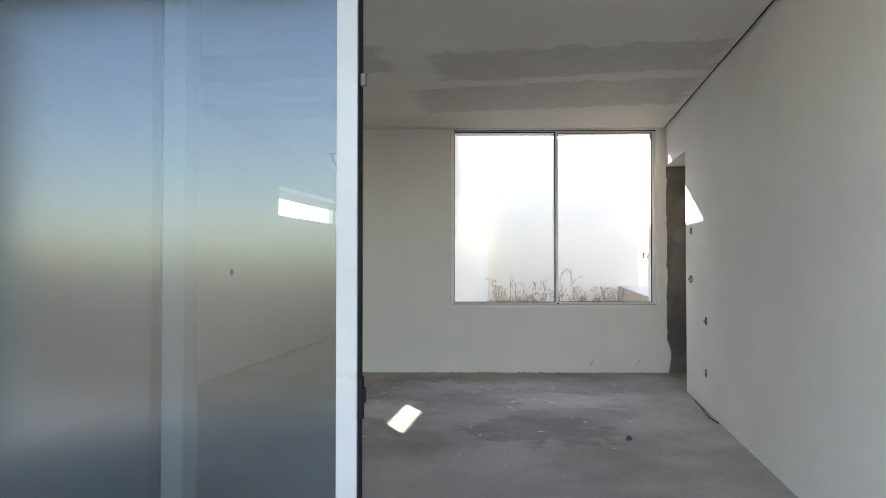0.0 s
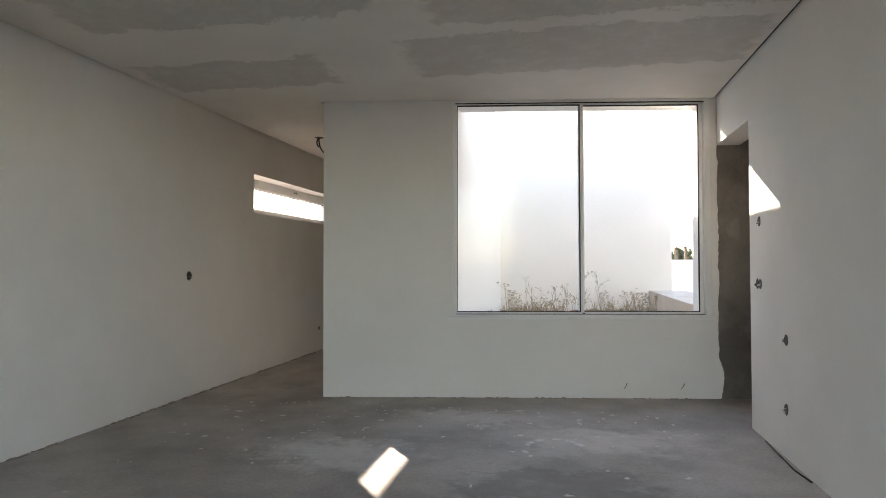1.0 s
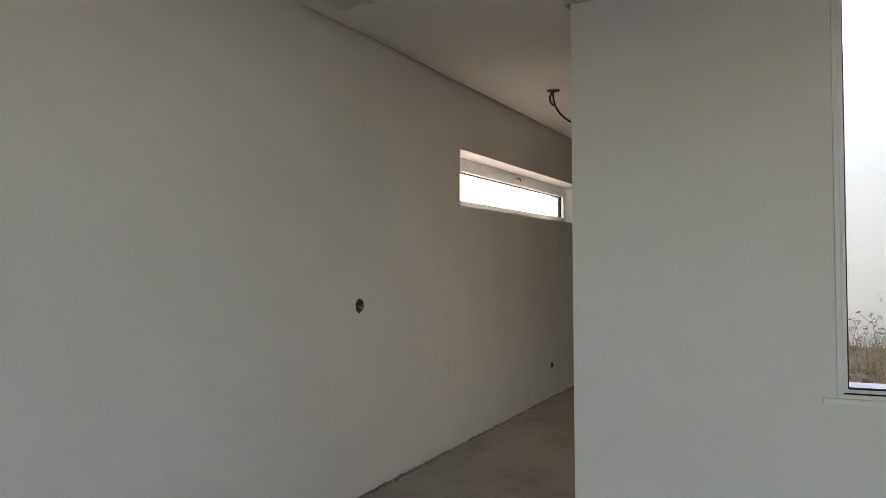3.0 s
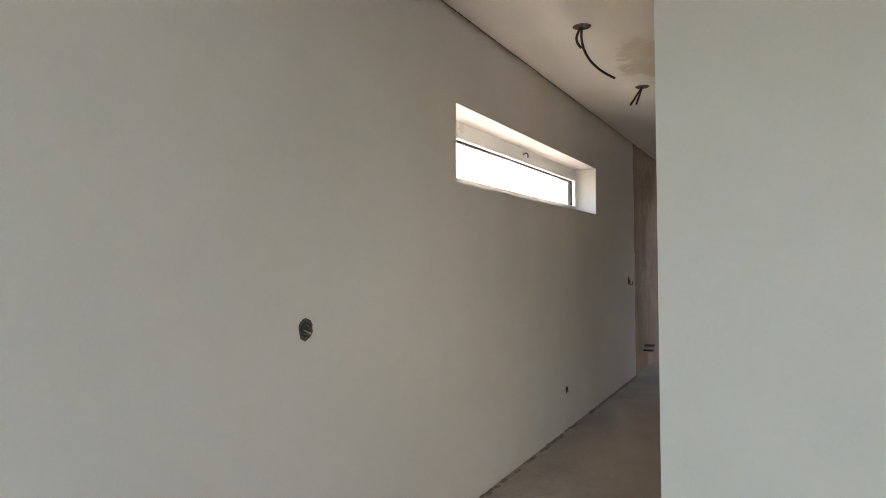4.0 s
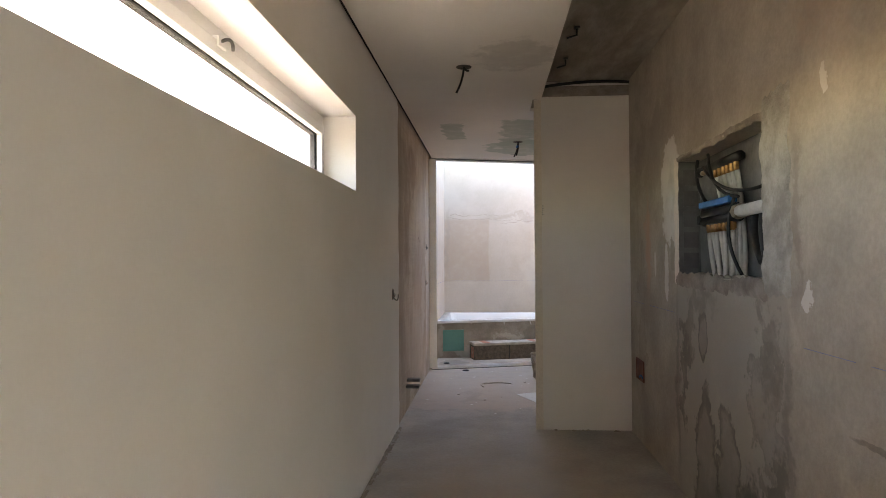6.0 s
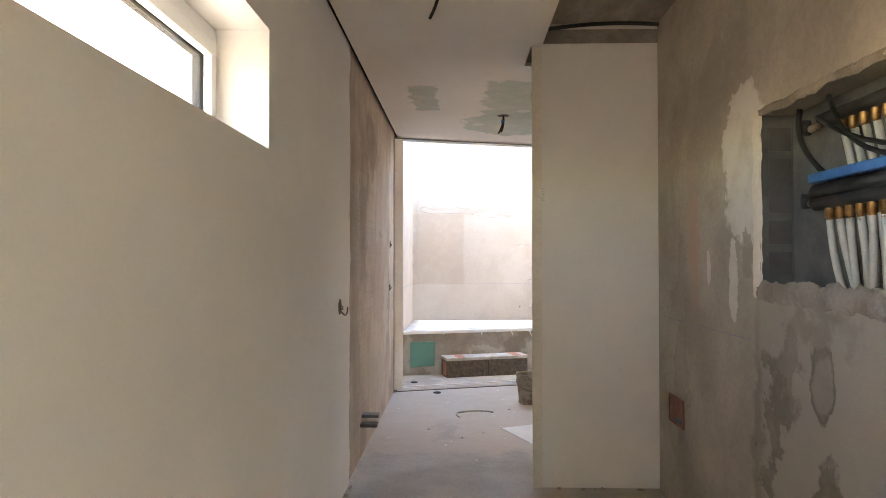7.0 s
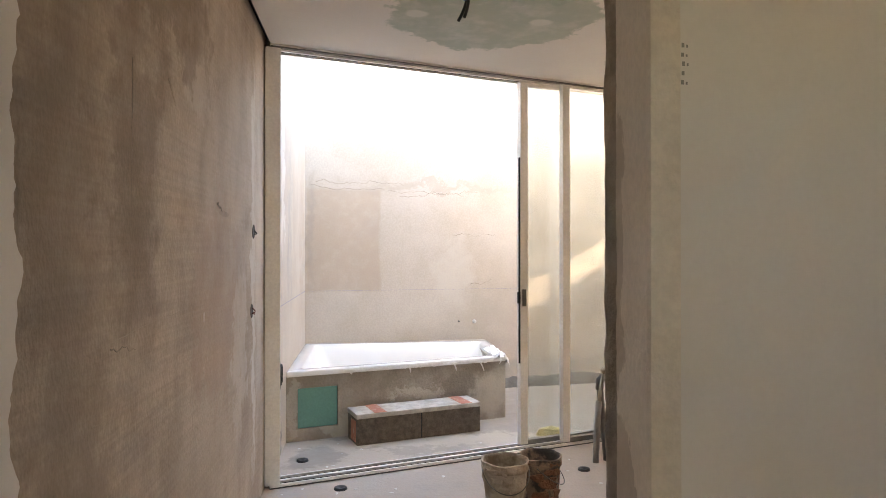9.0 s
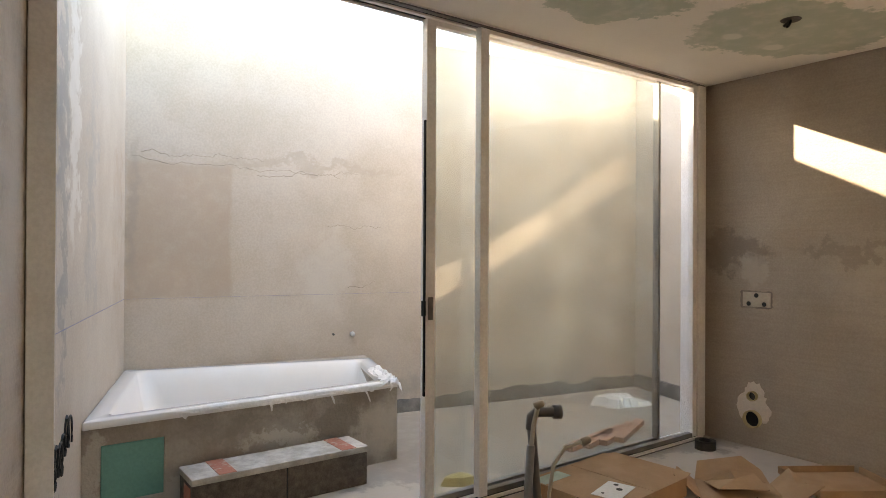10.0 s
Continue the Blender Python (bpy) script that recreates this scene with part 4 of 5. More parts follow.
for k in range(5):
    boxes("grid_slot", [(1.83, 1.915, 4.074, 4.077, 1.26 + k * 0.12, 1.35 + k * 0.12)], mat_grey_pipe, t)
for zz, yy0, mt in ((1.552, 3.34, mat_cable), (1.512, 3.32, mat_cable)):
    bm = bmesh.new()
    tube(bm, [(1.86, yy0, zz), (1.86, 3.80, zz)], 0.026, 10)
    bar = part("manifold_bar", bm, mt, t, "black manifold bar", smooth=True)
bm = bmesh.new()
tube(bm, [(1.885, 3.36, 1.80), (1.885, 3.80, 1.80)], 0.024, 10)
part("manifold_bar", bm, mat_cable, t, "black manifold bar", smooth=True)
for k in range(6):
    yy = 3.40 + k * 0.055
    bm = bmesh.new()
    lathe(bm, [(0.014, 0), (0.014, 0.03), (0.010, 0.04), (0.0005, 0.04)], 8, Matrix.Translation((1.88, yy, 1.775)) @ Matrix.Rotation(math.pi, 4, "X"))
    part("valve", bm, mat_copper, t, "brass valve", smooth=True)
    bm = bmesh.new()
    tube(bm, bend((1.885, yy, 1.735), (1.90, 3.36 + k * 0.045, 1.215), (0.012, 0, 0), 5), 0.012, 8)
    part("pipe", bm, mat_white_pipe, t, "white plastic pipe", smooth=True)
for yy, zz in ((3.86, 1.785), (3.87, 1.525)):
    face = Matrix.Translation((1.85, yy, zz)) @ Matrix.Rotation(radians(-25), 4, "Z") @ Matrix.Rotation(-math.pi / 2, 4, "Y")
    bm = bmesh.new()
    lathe(bm, [(0.0005, -0.026), (0.024, -0.024), (0.028, -0.018), (0.028, 0.004), (0.024, 0.005), (0.0235, 0.001)], 20, face)
    gauge = part("pressure_gauge", bm, mat_cable, t, "black round pressure gauge", smooth=True)
    bm = bmesh.new()
    lathe(bm, [(0.0238, 0.001), (0.0005, 0.001)], 20, face)
    part("dial", bm, mat_paper, gauge, "white dial face")
    boxes("needle", [(-0.001, 0.001, -0.004, 0.018, 0.0012, 0.0022)], mat_redbrown, gauge, m=face @ Matrix.Rotation(0.6, 4, "Z"))
    bm = bmesh.new()
    tube(bm, [(1.862, yy - 0.02, zz - 0.008), (1.862, yy - 0.075, zz - 0.008)], 0.013, 10)
    part("gauge_stem", bm, mat_nut, t, "brass gauge stem", smooth=True)
bm = bmesh.new()
lathe(bm, [(0.0005, -0.03), (0.036, -0.03), (0.036, 0.01), (0.030, 0.03), (0.0005, 0.03)], 8, Matrix.Translation((1.848, 3.275, 1.530)) @ Matrix.Rotation(math.pi / 2, 4, "X"))
part("union_nut", bm, mat_nut, t, "brass union nut")
boxes("valve_cap_strip", [(1.825, 1.87, 3.36, 3.79, 1.580, 1.612)], mat_blue, t, "blue valve caps", bevel=0.006)
for k in range(7):
    yy = 3.34 + k * 0.055
    bm = bmesh.new()
    lathe(bm, [(0.016, 0), (0.016, 0.03), (0.011, 0.035), (0.011, 0.05), (0.0005, 0.05)], 8, Matrix.Translation((1.855, yy + 0.04, 1.49)) @ Matrix.Rotation(math.pi, 4, "X"))
    part("valve", bm, mat_copper, t, "brass valve", smooth=True)
    bm = bmesh.new()
    tube(bm, bend((1.855, yy + 0.04, 1.45), (1.865 + 0.02 * (k % 2), 3.44 + k * 0.036, 1.215), (0.0, 0.012 * (k - 3) / 3, 0), 6), 0.012, 8)
    part("pipe", bm, mat_white_pipe, t, "white plastic pipe", smooth=True)
bm = bmesh.new()
tube(bm, [(1.845, 3.30, 1.530), (1.835, 3.15, 1.528), (1.85, 2.912, 1.535)], 0.028, 12)
part("inlet_pipe", bm, mat_white_pipe, t, "white inlet pipe", smooth=True)
for a, b, sg, r in (((1.84, 3.75, 1.80), (1.86, 3.05, 1.62), (-0.02, 0, -0.06), 0.008), ((1.85, 3.70, 1.86), (1.85, 3.30, 1.60), (-0.02, 0.03, -0.05), 0.008),
                    ((1.85, 3.35, 1.6), (1.86, 3.28, 1.23), (-0.03, 0.04, 0), 0.008), ((1.89, 3.10, 1.60), (1.86, 2.98, 1.23), (-0.02, 0.02, 0), 0.013),
                    ((1.89, 3.20, 1.55), (1.85, 3.04, 1.30), (0, 0.05, 0), 0.02), ((1.86, 3.9, 1.86), (1.85, 3.72, 1.60), (-0.01, 0.05, 0), 0.010)):
    bm = bmesh.new()
    tube(bm, bend(a, b, sg, 8), r, 8)
    part("cable", bm, mat_cable, t, "black cable", smooth=True)
bm = bmesh.new()
for k in range(22):
    blob(bm, (1.83 + 0.05 * rnd.random(), 2.96 + 1.06 * rnd.random(), 1.2205), (0.02, 0.03, 0.012 + 0.012 * rnd.random()), 7, 0.4, rnd)
tagged(part("rubble", bm, mat_concrete, t, "crumbs of broken mortar"), kind="stuff")
def wall_daub(name, y0, y1, z0, z1, thick, rag, material, label, seed):
    """A rough daub of mortar on the closet wall, its outline ragged."""
    bm = bmesh.new()
    ny, nz = max(4, int((y1 - y0) / 0.02)), max(4, int((z1 - z0) / 0.02))
    grid = []
    for j in range(nz + 1):
        row = []
        for i in range(ny + 1):
            fy, fz = i / ny, j / nz
            y, z = y0 + (y1 - y0) * fy, z0 + (z1 - z0) * fz
            q = noise.fractal(Vector((y * 9 + seed, z * 9, seed)), 0.7, 2.0, 5)
            y += rag * noise.fractal(Vector((z * 7, seed, 2)), 0.7, 2.0, 5) * (abs(2 * fy - 1) ** 3)
            z += rag * noise.fractal(Vector((y * 7, seed, 5)), 0.7, 2.0, 5) * (abs(2 * fz - 1) ** 3)
            edge = i in (0, ny) or j in (0, nz)
            row.append(bm.verts.new((CLOSET + 0.003 if edge else CLOSET - thick * (0.6 + 0.8 * q), y, z)))
        grid.append(row)
    for p, q in zip(grid, grid[1:]):
        for i in range(ny):
            bm.faces.new((p[i], p[i + 1], q[i + 1], q[i]))
    return tagged(part(name, bm, material, smooth=True), label, "mortar", kind="structure")


wall_daub("recess_mortar", 2.69, 2.950, 1.175, 1.98, 0.009, 0.035, mat_grey_mortar, "pale rough mortar filling beside the pipe recess", 1.3)
wall_daub("recess_mortar", 2.90, 4.15, 1.16, 1.247, 0.012, 0.03, mat_mortar_dark, "crumbling mortar lip under the pipe recess", 4.1)
wall_daub("recess_mortar", 2.92, 4.13, 1.887, 1.925, 0.006, 0.012, mat_mortar_dark, "rough mortar edge over the pipe recess", 7.7)
wall_daub("recess_mortar", 4.105, 4.185, 1.17, 1.92, 0.007, 0.02, mat_tan, "rough plaster edge beside the pipe recess", 9.2)
t = thing("junction_box", "red-brown open junction box sunk in the concrete wall", "junction box", at=(0.028, 0.045, -0.002))
boxes("box_frame", [(1.792, 1.80, 4.93, 4.942, 0.45, 0.60), (1.792, 1.80, 5.148, 5.16, 0.45, 0.60), (1.792, 1.80, 4.942, 5.148, 0.45, 0.462), (1.792, 1.80, 4.942, 5.148, 0.588, 0.60)], mat_redbrown, t)
boxes("box_back", [(1.797, 1.7995, 4.942, 5.148, 0.462, 0.588)], mat_redbrown, t, "dark red-brown interior")
bm = bmesh.new()
tube(bm, bend((1.796, 4.96, 0.475), (1.793, 5.05, 0.47), (-0.004, 0, 0.02), 5), 0.005, 6)
part("cable", bm, mat_blue, t, "blue cable", smooth=True)

# ---- bathtub in the light well ----
TUB_Z = 0.515
fl, fr, br, bl = (Vector((0.004, 9.03)), Vector((1.74, 9.56)), Vector((1.765, back_y(1.765) - 0.19)), Vector((0.004, back_y(0) - 0.004)))
t = thing("bathtub", "white enamelled trapezoid bathtub walled in grey mortar", "bathtub")


def quad(s, grow=0.0):
    """The tub's outline drawn in by s from every side."""
    c = (fl + fr + br + bl) / 4
    out = []
    pts = [fl, fr, br, bl]
    for i in range(4):
        p, a, b = pts[i], (pts[i - 1] - pts[i]).normalized(), (pts[(i + 1) % 4] - pts[i]).normalized()
        sn = abs(a.x * b.y - a.y * b.x)
        out.append(p + (a + b) * (s / sn))
    return out


def rounded(pts, r, n=5):
    out = []
    for i in range(4):
        p, a, b = pts[i], (pts[i - 1] - pts[i]).normalized(), (pts[(i + 1) % 4] - pts[i]).normalized()
        for k in range(n + 1):
            f = k / n
            out.append(p + a * r * (1 - f) ** 2 + b * r * f ** 2)
    return out


bm = bmesh.new()
rings = []
for s_in, r, z in ((0.0, 0.012, TUB_Z - 0.04), (0.0, 0.012, TUB_Z - 0.006), (0.006, 0.012, TUB_Z), (0.085, 0.06, TUB_Z), (0.10, 0.08, TUB_Z - 0.012),
                   (0.15, 0.14, TUB_Z - 0.22), (0.20, 0.16, TUB_Z - 0.38), (0.27, 0.12, TUB_Z - 0.40)):
    rings.append([bm.verts.new((p.x, p.y, z)) for p in rounded(quad(s_in), r)])
for a, b in zip(rings, rings[1:]):
    k = len(a)
    for i in range(k):
        bm.faces.new((a[i], a[(i + 1) % k], b[(i + 1) % k], b[i]))
bm.faces.new(rings[-1])
basin = part("basin", bm, mat_enamel, t, "glossy white enamel basin", smooth=True)
bm = bmesh.new()
lathe(bm, [(0.03, 0.004), (0.024, 0.006), (0.0005, 0.003)], 14, Matrix.Translation((0.95, 9.95, TUB_Z - 0.40)))
part("drain", bm, mat_grey_pipe, basin, "chrome drain")
# surround with an opening for the access panel
ux = (fr - fl).normalized()
nx = Vector((ux.y, -ux.x))
LEN = (fr - fl).length
FRONT = Matrix(((ux.x, -nx.x, 0, fl.x), (ux.y, -nx.y, 0, fl.y), (0, 0, 1, 0), (0, 0, 0, 1)))
for row in ((0.0, 0.085, 0.012, 0.10, 0, TUB_Z - 0.04), (0.385, LEN, 0.012, 0.10, 0, TUB_Z - 0.04), (0.085, 0.385, 0.012, 0.10, 0, 0.09), (0.085, 0.385, 0.012, 0.10, 0.385, TUB_Z - 0.04)):
    boxes("surround", [row], mat_mortar, t, "rough grey mortar surround", m=FRONT)
bm = bmesh.new()
a, b = fr + ux * 0.0 - nx * 0.1, br
prism(bm, [(a.x - 0.1, a.y), (a.x, a.y), (b.x, b.y), (b.x - 0.1, b.y)], 0, TUB_Z - 0.04)
part("surround", bm, mat_mortar, t, "rough grey mortar surround")
bm = bmesh.new()
prism(bm, [(0.0, back_y(0) - 0.003), (br.x, br.y - 0.004), (br.x, back_y(br.x) - 0.003)], TUB_Z - 0.06, TUB_Z - 0.012)
part("ledge", bm, mat_mortar, t, "mortar ledge along the back wall")
panel = boxes("access_panel", [(0.088, 0.382, 0.018, 0.03, 0.093, 0.382)], mat_teal, t, "flat green access panel", bevel=0.002, m=FRONT)
# torn film along the rim and over the end corner
rnd = random.Random(11)
bm = bmesh.new()
prev = None
NU = 150
for k in range(NU + 1):
    u = 0.42 + (LEN - 0.42) * k / NU
    a, b, c = (noise.fractal(Vector((u * 9, q, 0.3)), 0.7, 2.0, 5) for q in (1.0, 5.0, 9.0))
    prof = [(0.026 + 0.022 * a, TUB_Z + 0.0015), (0.008, TUB_Z + 0.002 + 0.001 * b), (-0.001 - 0.002 * abs(b), TUB_Z - 0.006), (-0.003 - 0.004 * abs(b), TUB_Z - 0.018),
            (-0.004 - 0.006 * abs(c), TUB_Z - 0.024 - 0.022 * max(0.0, c + 0.12) - 0.05 * max(0.0, b - 0.45))]
    row = [bm.verts.new(FRONT @ Vector((u + 0.004 * c, v, z))) for v, z in prof]
    if prev:
        for i in range(4):
            bm.faces.new((prev[i], prev[i + 1], row[i + 1], row[i]))
    prev = row
part("film_strip", bm, mat_plastic, t, "torn white protective film")
bm = bmesh.new()
grid = []
for j in range(19):
    row = []
    for i in range(15):
        fu, fv = i / 14, j / 18
        u, v = LEN - 0.125 + 0.16 * fu, -0.014 + 0.46 * fv
        q = noise.fractal(Vector((u * 16, v * 13, 2.2)), 0.7, 2.0, 4)
        z = TUB_Z + 0.003 + 0.030 * abs(q)
        over = max(0.0, u - (LEN - 0.004)) + max(0.0, -v)
        z -= over * 1.6 * (1 + q)
        p = FRONT @ Vector((u - 0.03 * q * (fu < 0.3) + 0.31 * v, v + 0.03 * q, z))
        row.append(bm.verts.new(p))
    grid.append(row)
for p, q in zip(grid, grid[1:]):
    for i in range(14):
        bm.faces.new((p[i], p[i + 1], q[i + 1], q[i]))
part("film_sheet", bm, mat_plastic, t, "crumpled white film over the tub corner")
for k in range(4):
    u = 0.95 + (LEN - 1.0) * (k / 3) ** 0.7
    drop, lean = 0.025 + 0.065 * rnd.random(), 0.08 * (rnd.random() - 0.5)
    bm = bmesh.new()
    rows = []
    for i in range(6):
        f = i / 5
        half = 0.008 * (1 - 0.5 * f) + 0.002 * rnd.random()
        rows.append([bm.verts.new(FRONT @ Vector((u + lean * f + q, -0.006 - 0.012 * math.sin(2.4 * f), TUB_Z - 0.02 - drop * f))) for q in (-half, half)])
    for a, b in zip(rows, rows[1:]):
        bm.faces.new((a[0], a[1], b[1], b[0]))
    part("film_shred", bm, mat_plastic, t, "hanging shred of white film")

# block step before the tub
t = thing("block_step", "step of two concrete blocks with a mortar top", "step")
STEP = FRONT @ Matrix.Translation((0.45, -0.27, 0))
for u0, u1 in ((0.0, 0.492), (0.502, 0.985)):
    boxes("block", [(u0, u1, 0.0, 0.24, 0, 0.19)], mat_block, t, "dark coarse concrete block", bevel=0.006, m=STEP)
boxes("mortar_joint", [(0.492, 0.502, 0.008, 0.232, 0, 0.185)], mat_cable, t, m=STEP)
boxes("step_top", [(-0.005, 0.99, -0.008, 0.245, 0.19, 0.225)], mat_step, t, "pale mortar screed top", bevel=0.006, m=STEP)
for u in (0.13, 0.82):
    boxes("tape_strip", [(u, u + 0.09, -0.005, 0.243, 0.2252, 0.2275)], mat_tape, t, "orange tape strip", m=STEP)
boxes("tape_strip", [(-0.0025, -0.0004, 0.03, 0.15, 0.02, 0.17)], mat_tape, t, "orange tape strip", m=STEP)

# wall spout stubs and marks in the well
t = thing("water_outlet", "white capped water outlets on the well wall", "outlet")
for x, z, r in ((1.66, 0.685, 0.019), (1.50, 0.69, 0.009)):
    bm = bmesh.new()
    lathe(bm, [(r, 0), (r, 0.03), (r * 0.8, 0.036), (0.0005, 0.036)], 12, Matrix.Translation((x, back_y(x) + 0.002, z)) @ Matrix.Rotation(math.pi / 2, 4, "X"))
    part("cap", bm, mat_white_pipe if r > 0.015 else mat_grey_pipe, t, smooth=True)
tagged(boxes("chalk_line", [(0.0005, 0.002, 8.4, 10.49, 1.012, 1.0152)], mat_blue_line), "blue chalk level line on the wall", "line", kind="structure")
bm = bmesh.new()
prism(bm, [(0.01, back_y(0.01) - 0.002), (4.0, back_y(4.0) - 0.002), (4.0, back_y(4.0)), (0.01, back_y(0.01))], 1.012, 1.0134)
tagged(part("chalk_line", bm, mat_blue_line), "blue chalk level line on the wall", "line", kind="structure")
tagged(boxes("chalk_line", [(CLOSET - 0.0015, CLOSET - 0.0002, y0, y1, 1.012, 1.0145) for y0, y1 in ((1.2, 1.9), (1.95, 2.22), (2.3, 2.62), (4.2, 4.8), (4.95, 5.3))], mat_blue_line), "blue chalk level line on the wall", "line", kind="structure")
bm = bmesh.new()
prev = None
for k in range(121):
    x = 1.77 + 2.85 * k / 120
    top = 0.115 + 0.035 * noise.fractal(Vector((x * 4, 0.3, 0)), 0.7, 2.0, 5)
    y = back_y(x)
    row = [bm.verts.new(p) for p in ((x, y - 0.020, 0), (x, y - 0.014, top * 0.6), (x, y - 0.006, top), (x, y + 0.01, top))]
    if prev:
        for i in range(3):
            bm.faces.new((prev[i], row[i], row[i + 1], prev[i + 1]))
    prev = row
prism(bm, [(4.62, 9.6), (4.65, 9.6), (4.65, back_y(4.65) - 0.025), (4.62, back_y(4.65) - 0.025)], 0, 0.13)
tagged(part("upstand", bm, mat_bitumen), "dark waterproof skirting round the light well", "skirting", kind="structure")
# scrawl in dark paint on the well wall
bm = bmesh.new()
pts = []
for k in range(91):
    f = k / 90
    pts.append((0.003, 8.40 + 0.40 * f + 0.03 * math.sin(k * 0.45), 0.40 + 0.17 * f + (0.07 + 0.025 * math.sin(k * 0.29)) * math.cos(k * 0.45)))
tube(bm, pts, 0.008, 5, 0.005)
tagged(part("paint_scrawl", bm, mat_cable), "dark sprayed scrawl on the wall", "paint mark", kind="structure")

# fine plaster cracks across the back wall of the light well
for k, (x0, x1, z0, z1) in enumerate(((0.04, 1.55, 2.01, 1.96), (0.10, 0.95, 2.07, 2.05), (0.9, 1.7, 1.93, 1.99), (1.62, 1.85, 1.05, 1.10), (1.45, 1.9, 1.55, 1.57))):
    bm = bmesh.new()
    pts = []
    for i in range(61):
        f = i / 60
        x = x0 + (x1 - x0) * f
        pts.append((x, back_y(x), z0 + (z1 - z0) * f + 0.035 * noise.fractal(Vector((x * 5, k * 3.3, 0)), 0.6, 2.0, 5)))
    tube(bm, pts, 0.0022, 4, 0.001)
    tagged(part("plaster_crack", bm, mat_mortar_dark), "thin brown crack in the wall render", "crack", kind="structure")

# trowel scores and a chipped mark in the raw render of the bathroom approach
for y0, z0, y1, z1, r, mat in ((5.80, 1.165, 6.64, 1.205, 0.0016, mat_bath), (5.85, 1.150, 6.02, 1.132, 0.0025, mat_mortar_dark), (5.98, 1.86, 5.99, 1.53, 0.003, mat_mortar_dark),
                               (6.93, 1.575, 7.03, 1.55, 0.005, mat_mortar_dark), (5.60, 2.02, 5.58, 1.62, 0.002, mat_bath), (6.28, 1.90, 6.36, 1.83, 0.004, mat_bath), (5.75, 1.00, 5.96, 0.985, 0.0016, mat_bath)):
    bm = bmesh.new()
    pts = []
    for i in range(17):
        f = i / 16
        n = 0.012 * noise.fractal(Vector((f * 3, y0 * 7, z0 * 5)), 0.7, 2.0, 4) * min(1, r * 400)
        pts.append((-0.0125, y0 + (y1 - y0) * f + n * abs(z1 - z0) * 2, z0 + (z1 - z0) * f + n))
    tube(bm, pts, r, 5, r * 0.3)
    tagged(part("trowel_score", bm, mat), "shallow trowel score in the brown cement render", "scratch", kind="structure")

# ---- buckets ----
def bucket(x, y, r0, r1, h, body_mat, label, tilt=0, seed=0):
    rr = random.Random(seed)
    t = thing("bucket", label, "bucket", "mortar buckets", at=(x, y, 0))
    bm = bmesh.new()
    lathe(bm, [(0.0005, 0.003), (r0 - 0.006, 0.0), (r0, 0.006), (r1 - 0.004, h - 0.05), (r1 + 0.003, h - 0.048), (r1 + 0.003, h - 0.03), (r1, h - 0.028), (r1 + 0.006, h - 0.006),
               (r1 + 0.004, h), (r1 - 0.004, h), (r1 - 0.008, h - 0.02), (r0 + 0.002, h * 0.55)], 28)
    for v in bm.verts:
        if v.co.z > h - 0.04:
            v.co.x *= 1 + 0.02 * math.sin(3 * math.atan2(v.co.y, v.co.x))
            v.co.z += 0.003 * math.sin(5 * math.atan2(v.co.y, v.co.x) + seed)
    body = part("body", bm, body_mat, t, smooth=True)
    bm = bmesh.new()
    lathe(bm, [(r1 - 0.012, h * 0.55), (r1 * 0.7, h * 0.62), (0.0005, h * 0.58)], 20)
    for v in bm.verts:
        v.co.z += 0.02 * (rr.random() - 0.5)
    part("contents", bm, mat_mud, t, "dried red-brown mortar")
    bm = bmesh.new()
    for k in range(26):
        a = rr.random() * 6.28
        z = h * (0.08 + 0.88 * rr.random())
        rad = r0 + (r1 - r0) * z / h
        c = Vector((rad * math.cos(a), rad * math.sin(a), z))
        vs0 = len(bm.verts)
        blob(bm, (0, 0, 0), (0.012 + 0.022 * rr.random(), 0.02 + 0.035 * rr.random(), 0.005), 8, 0.4, rr)
        bm.verts.ensure_lookup_table()
        mm = Matrix.Translation(c) @ Matrix.Rotation(a, 4, "Z") @ Matrix.Rotation(math.pi / 2, 4, "Y")
        bmesh.ops.transform(bm, matrix=mm, verts=bm.verts[vs0:])
    tagged(part("mortar_splash", bm, mat_mud if seed % 2 else mat_mortar, t, "caked mortar splashes"), kind="stuff")
    bm = bmesh.new()
    tube(bm, [(r1 * math.cos(a) * 1.03, -r1 * 1.05 * abs(math.sin(a)) - 0.012, h - 0.04 - 0.10 * math.sin(a)) for a in (math.pi * k / 16 for k in range(17))], 0.0028, 6)
    part("handle", bm, mat_grey_pipe, t, "thin wire handle", smooth=True)
    return t


bucket(1.31, 7.64, 0.098, 0.122, 0.28, mat_bucket, "pale plastic bucket caked with dried mortar", seed=2)
b2 = bucket(1.535, 7.76, 0.088, 0.115, 0.26, mat_bucket_dark, "dirty dark bucket smeared with mortar", seed=3)
b2.rotation_euler = (0, 0, radians(60))

# ---- bathroom clutter ----
def slab_of(name, label, cat, outline, z0, z1, material, group=""):
    bm = bmesh.new()
    prism(bm, outline, z0, z1)
    return tagged(part(name, bm, material, bevel=0.003), label, cat, group)


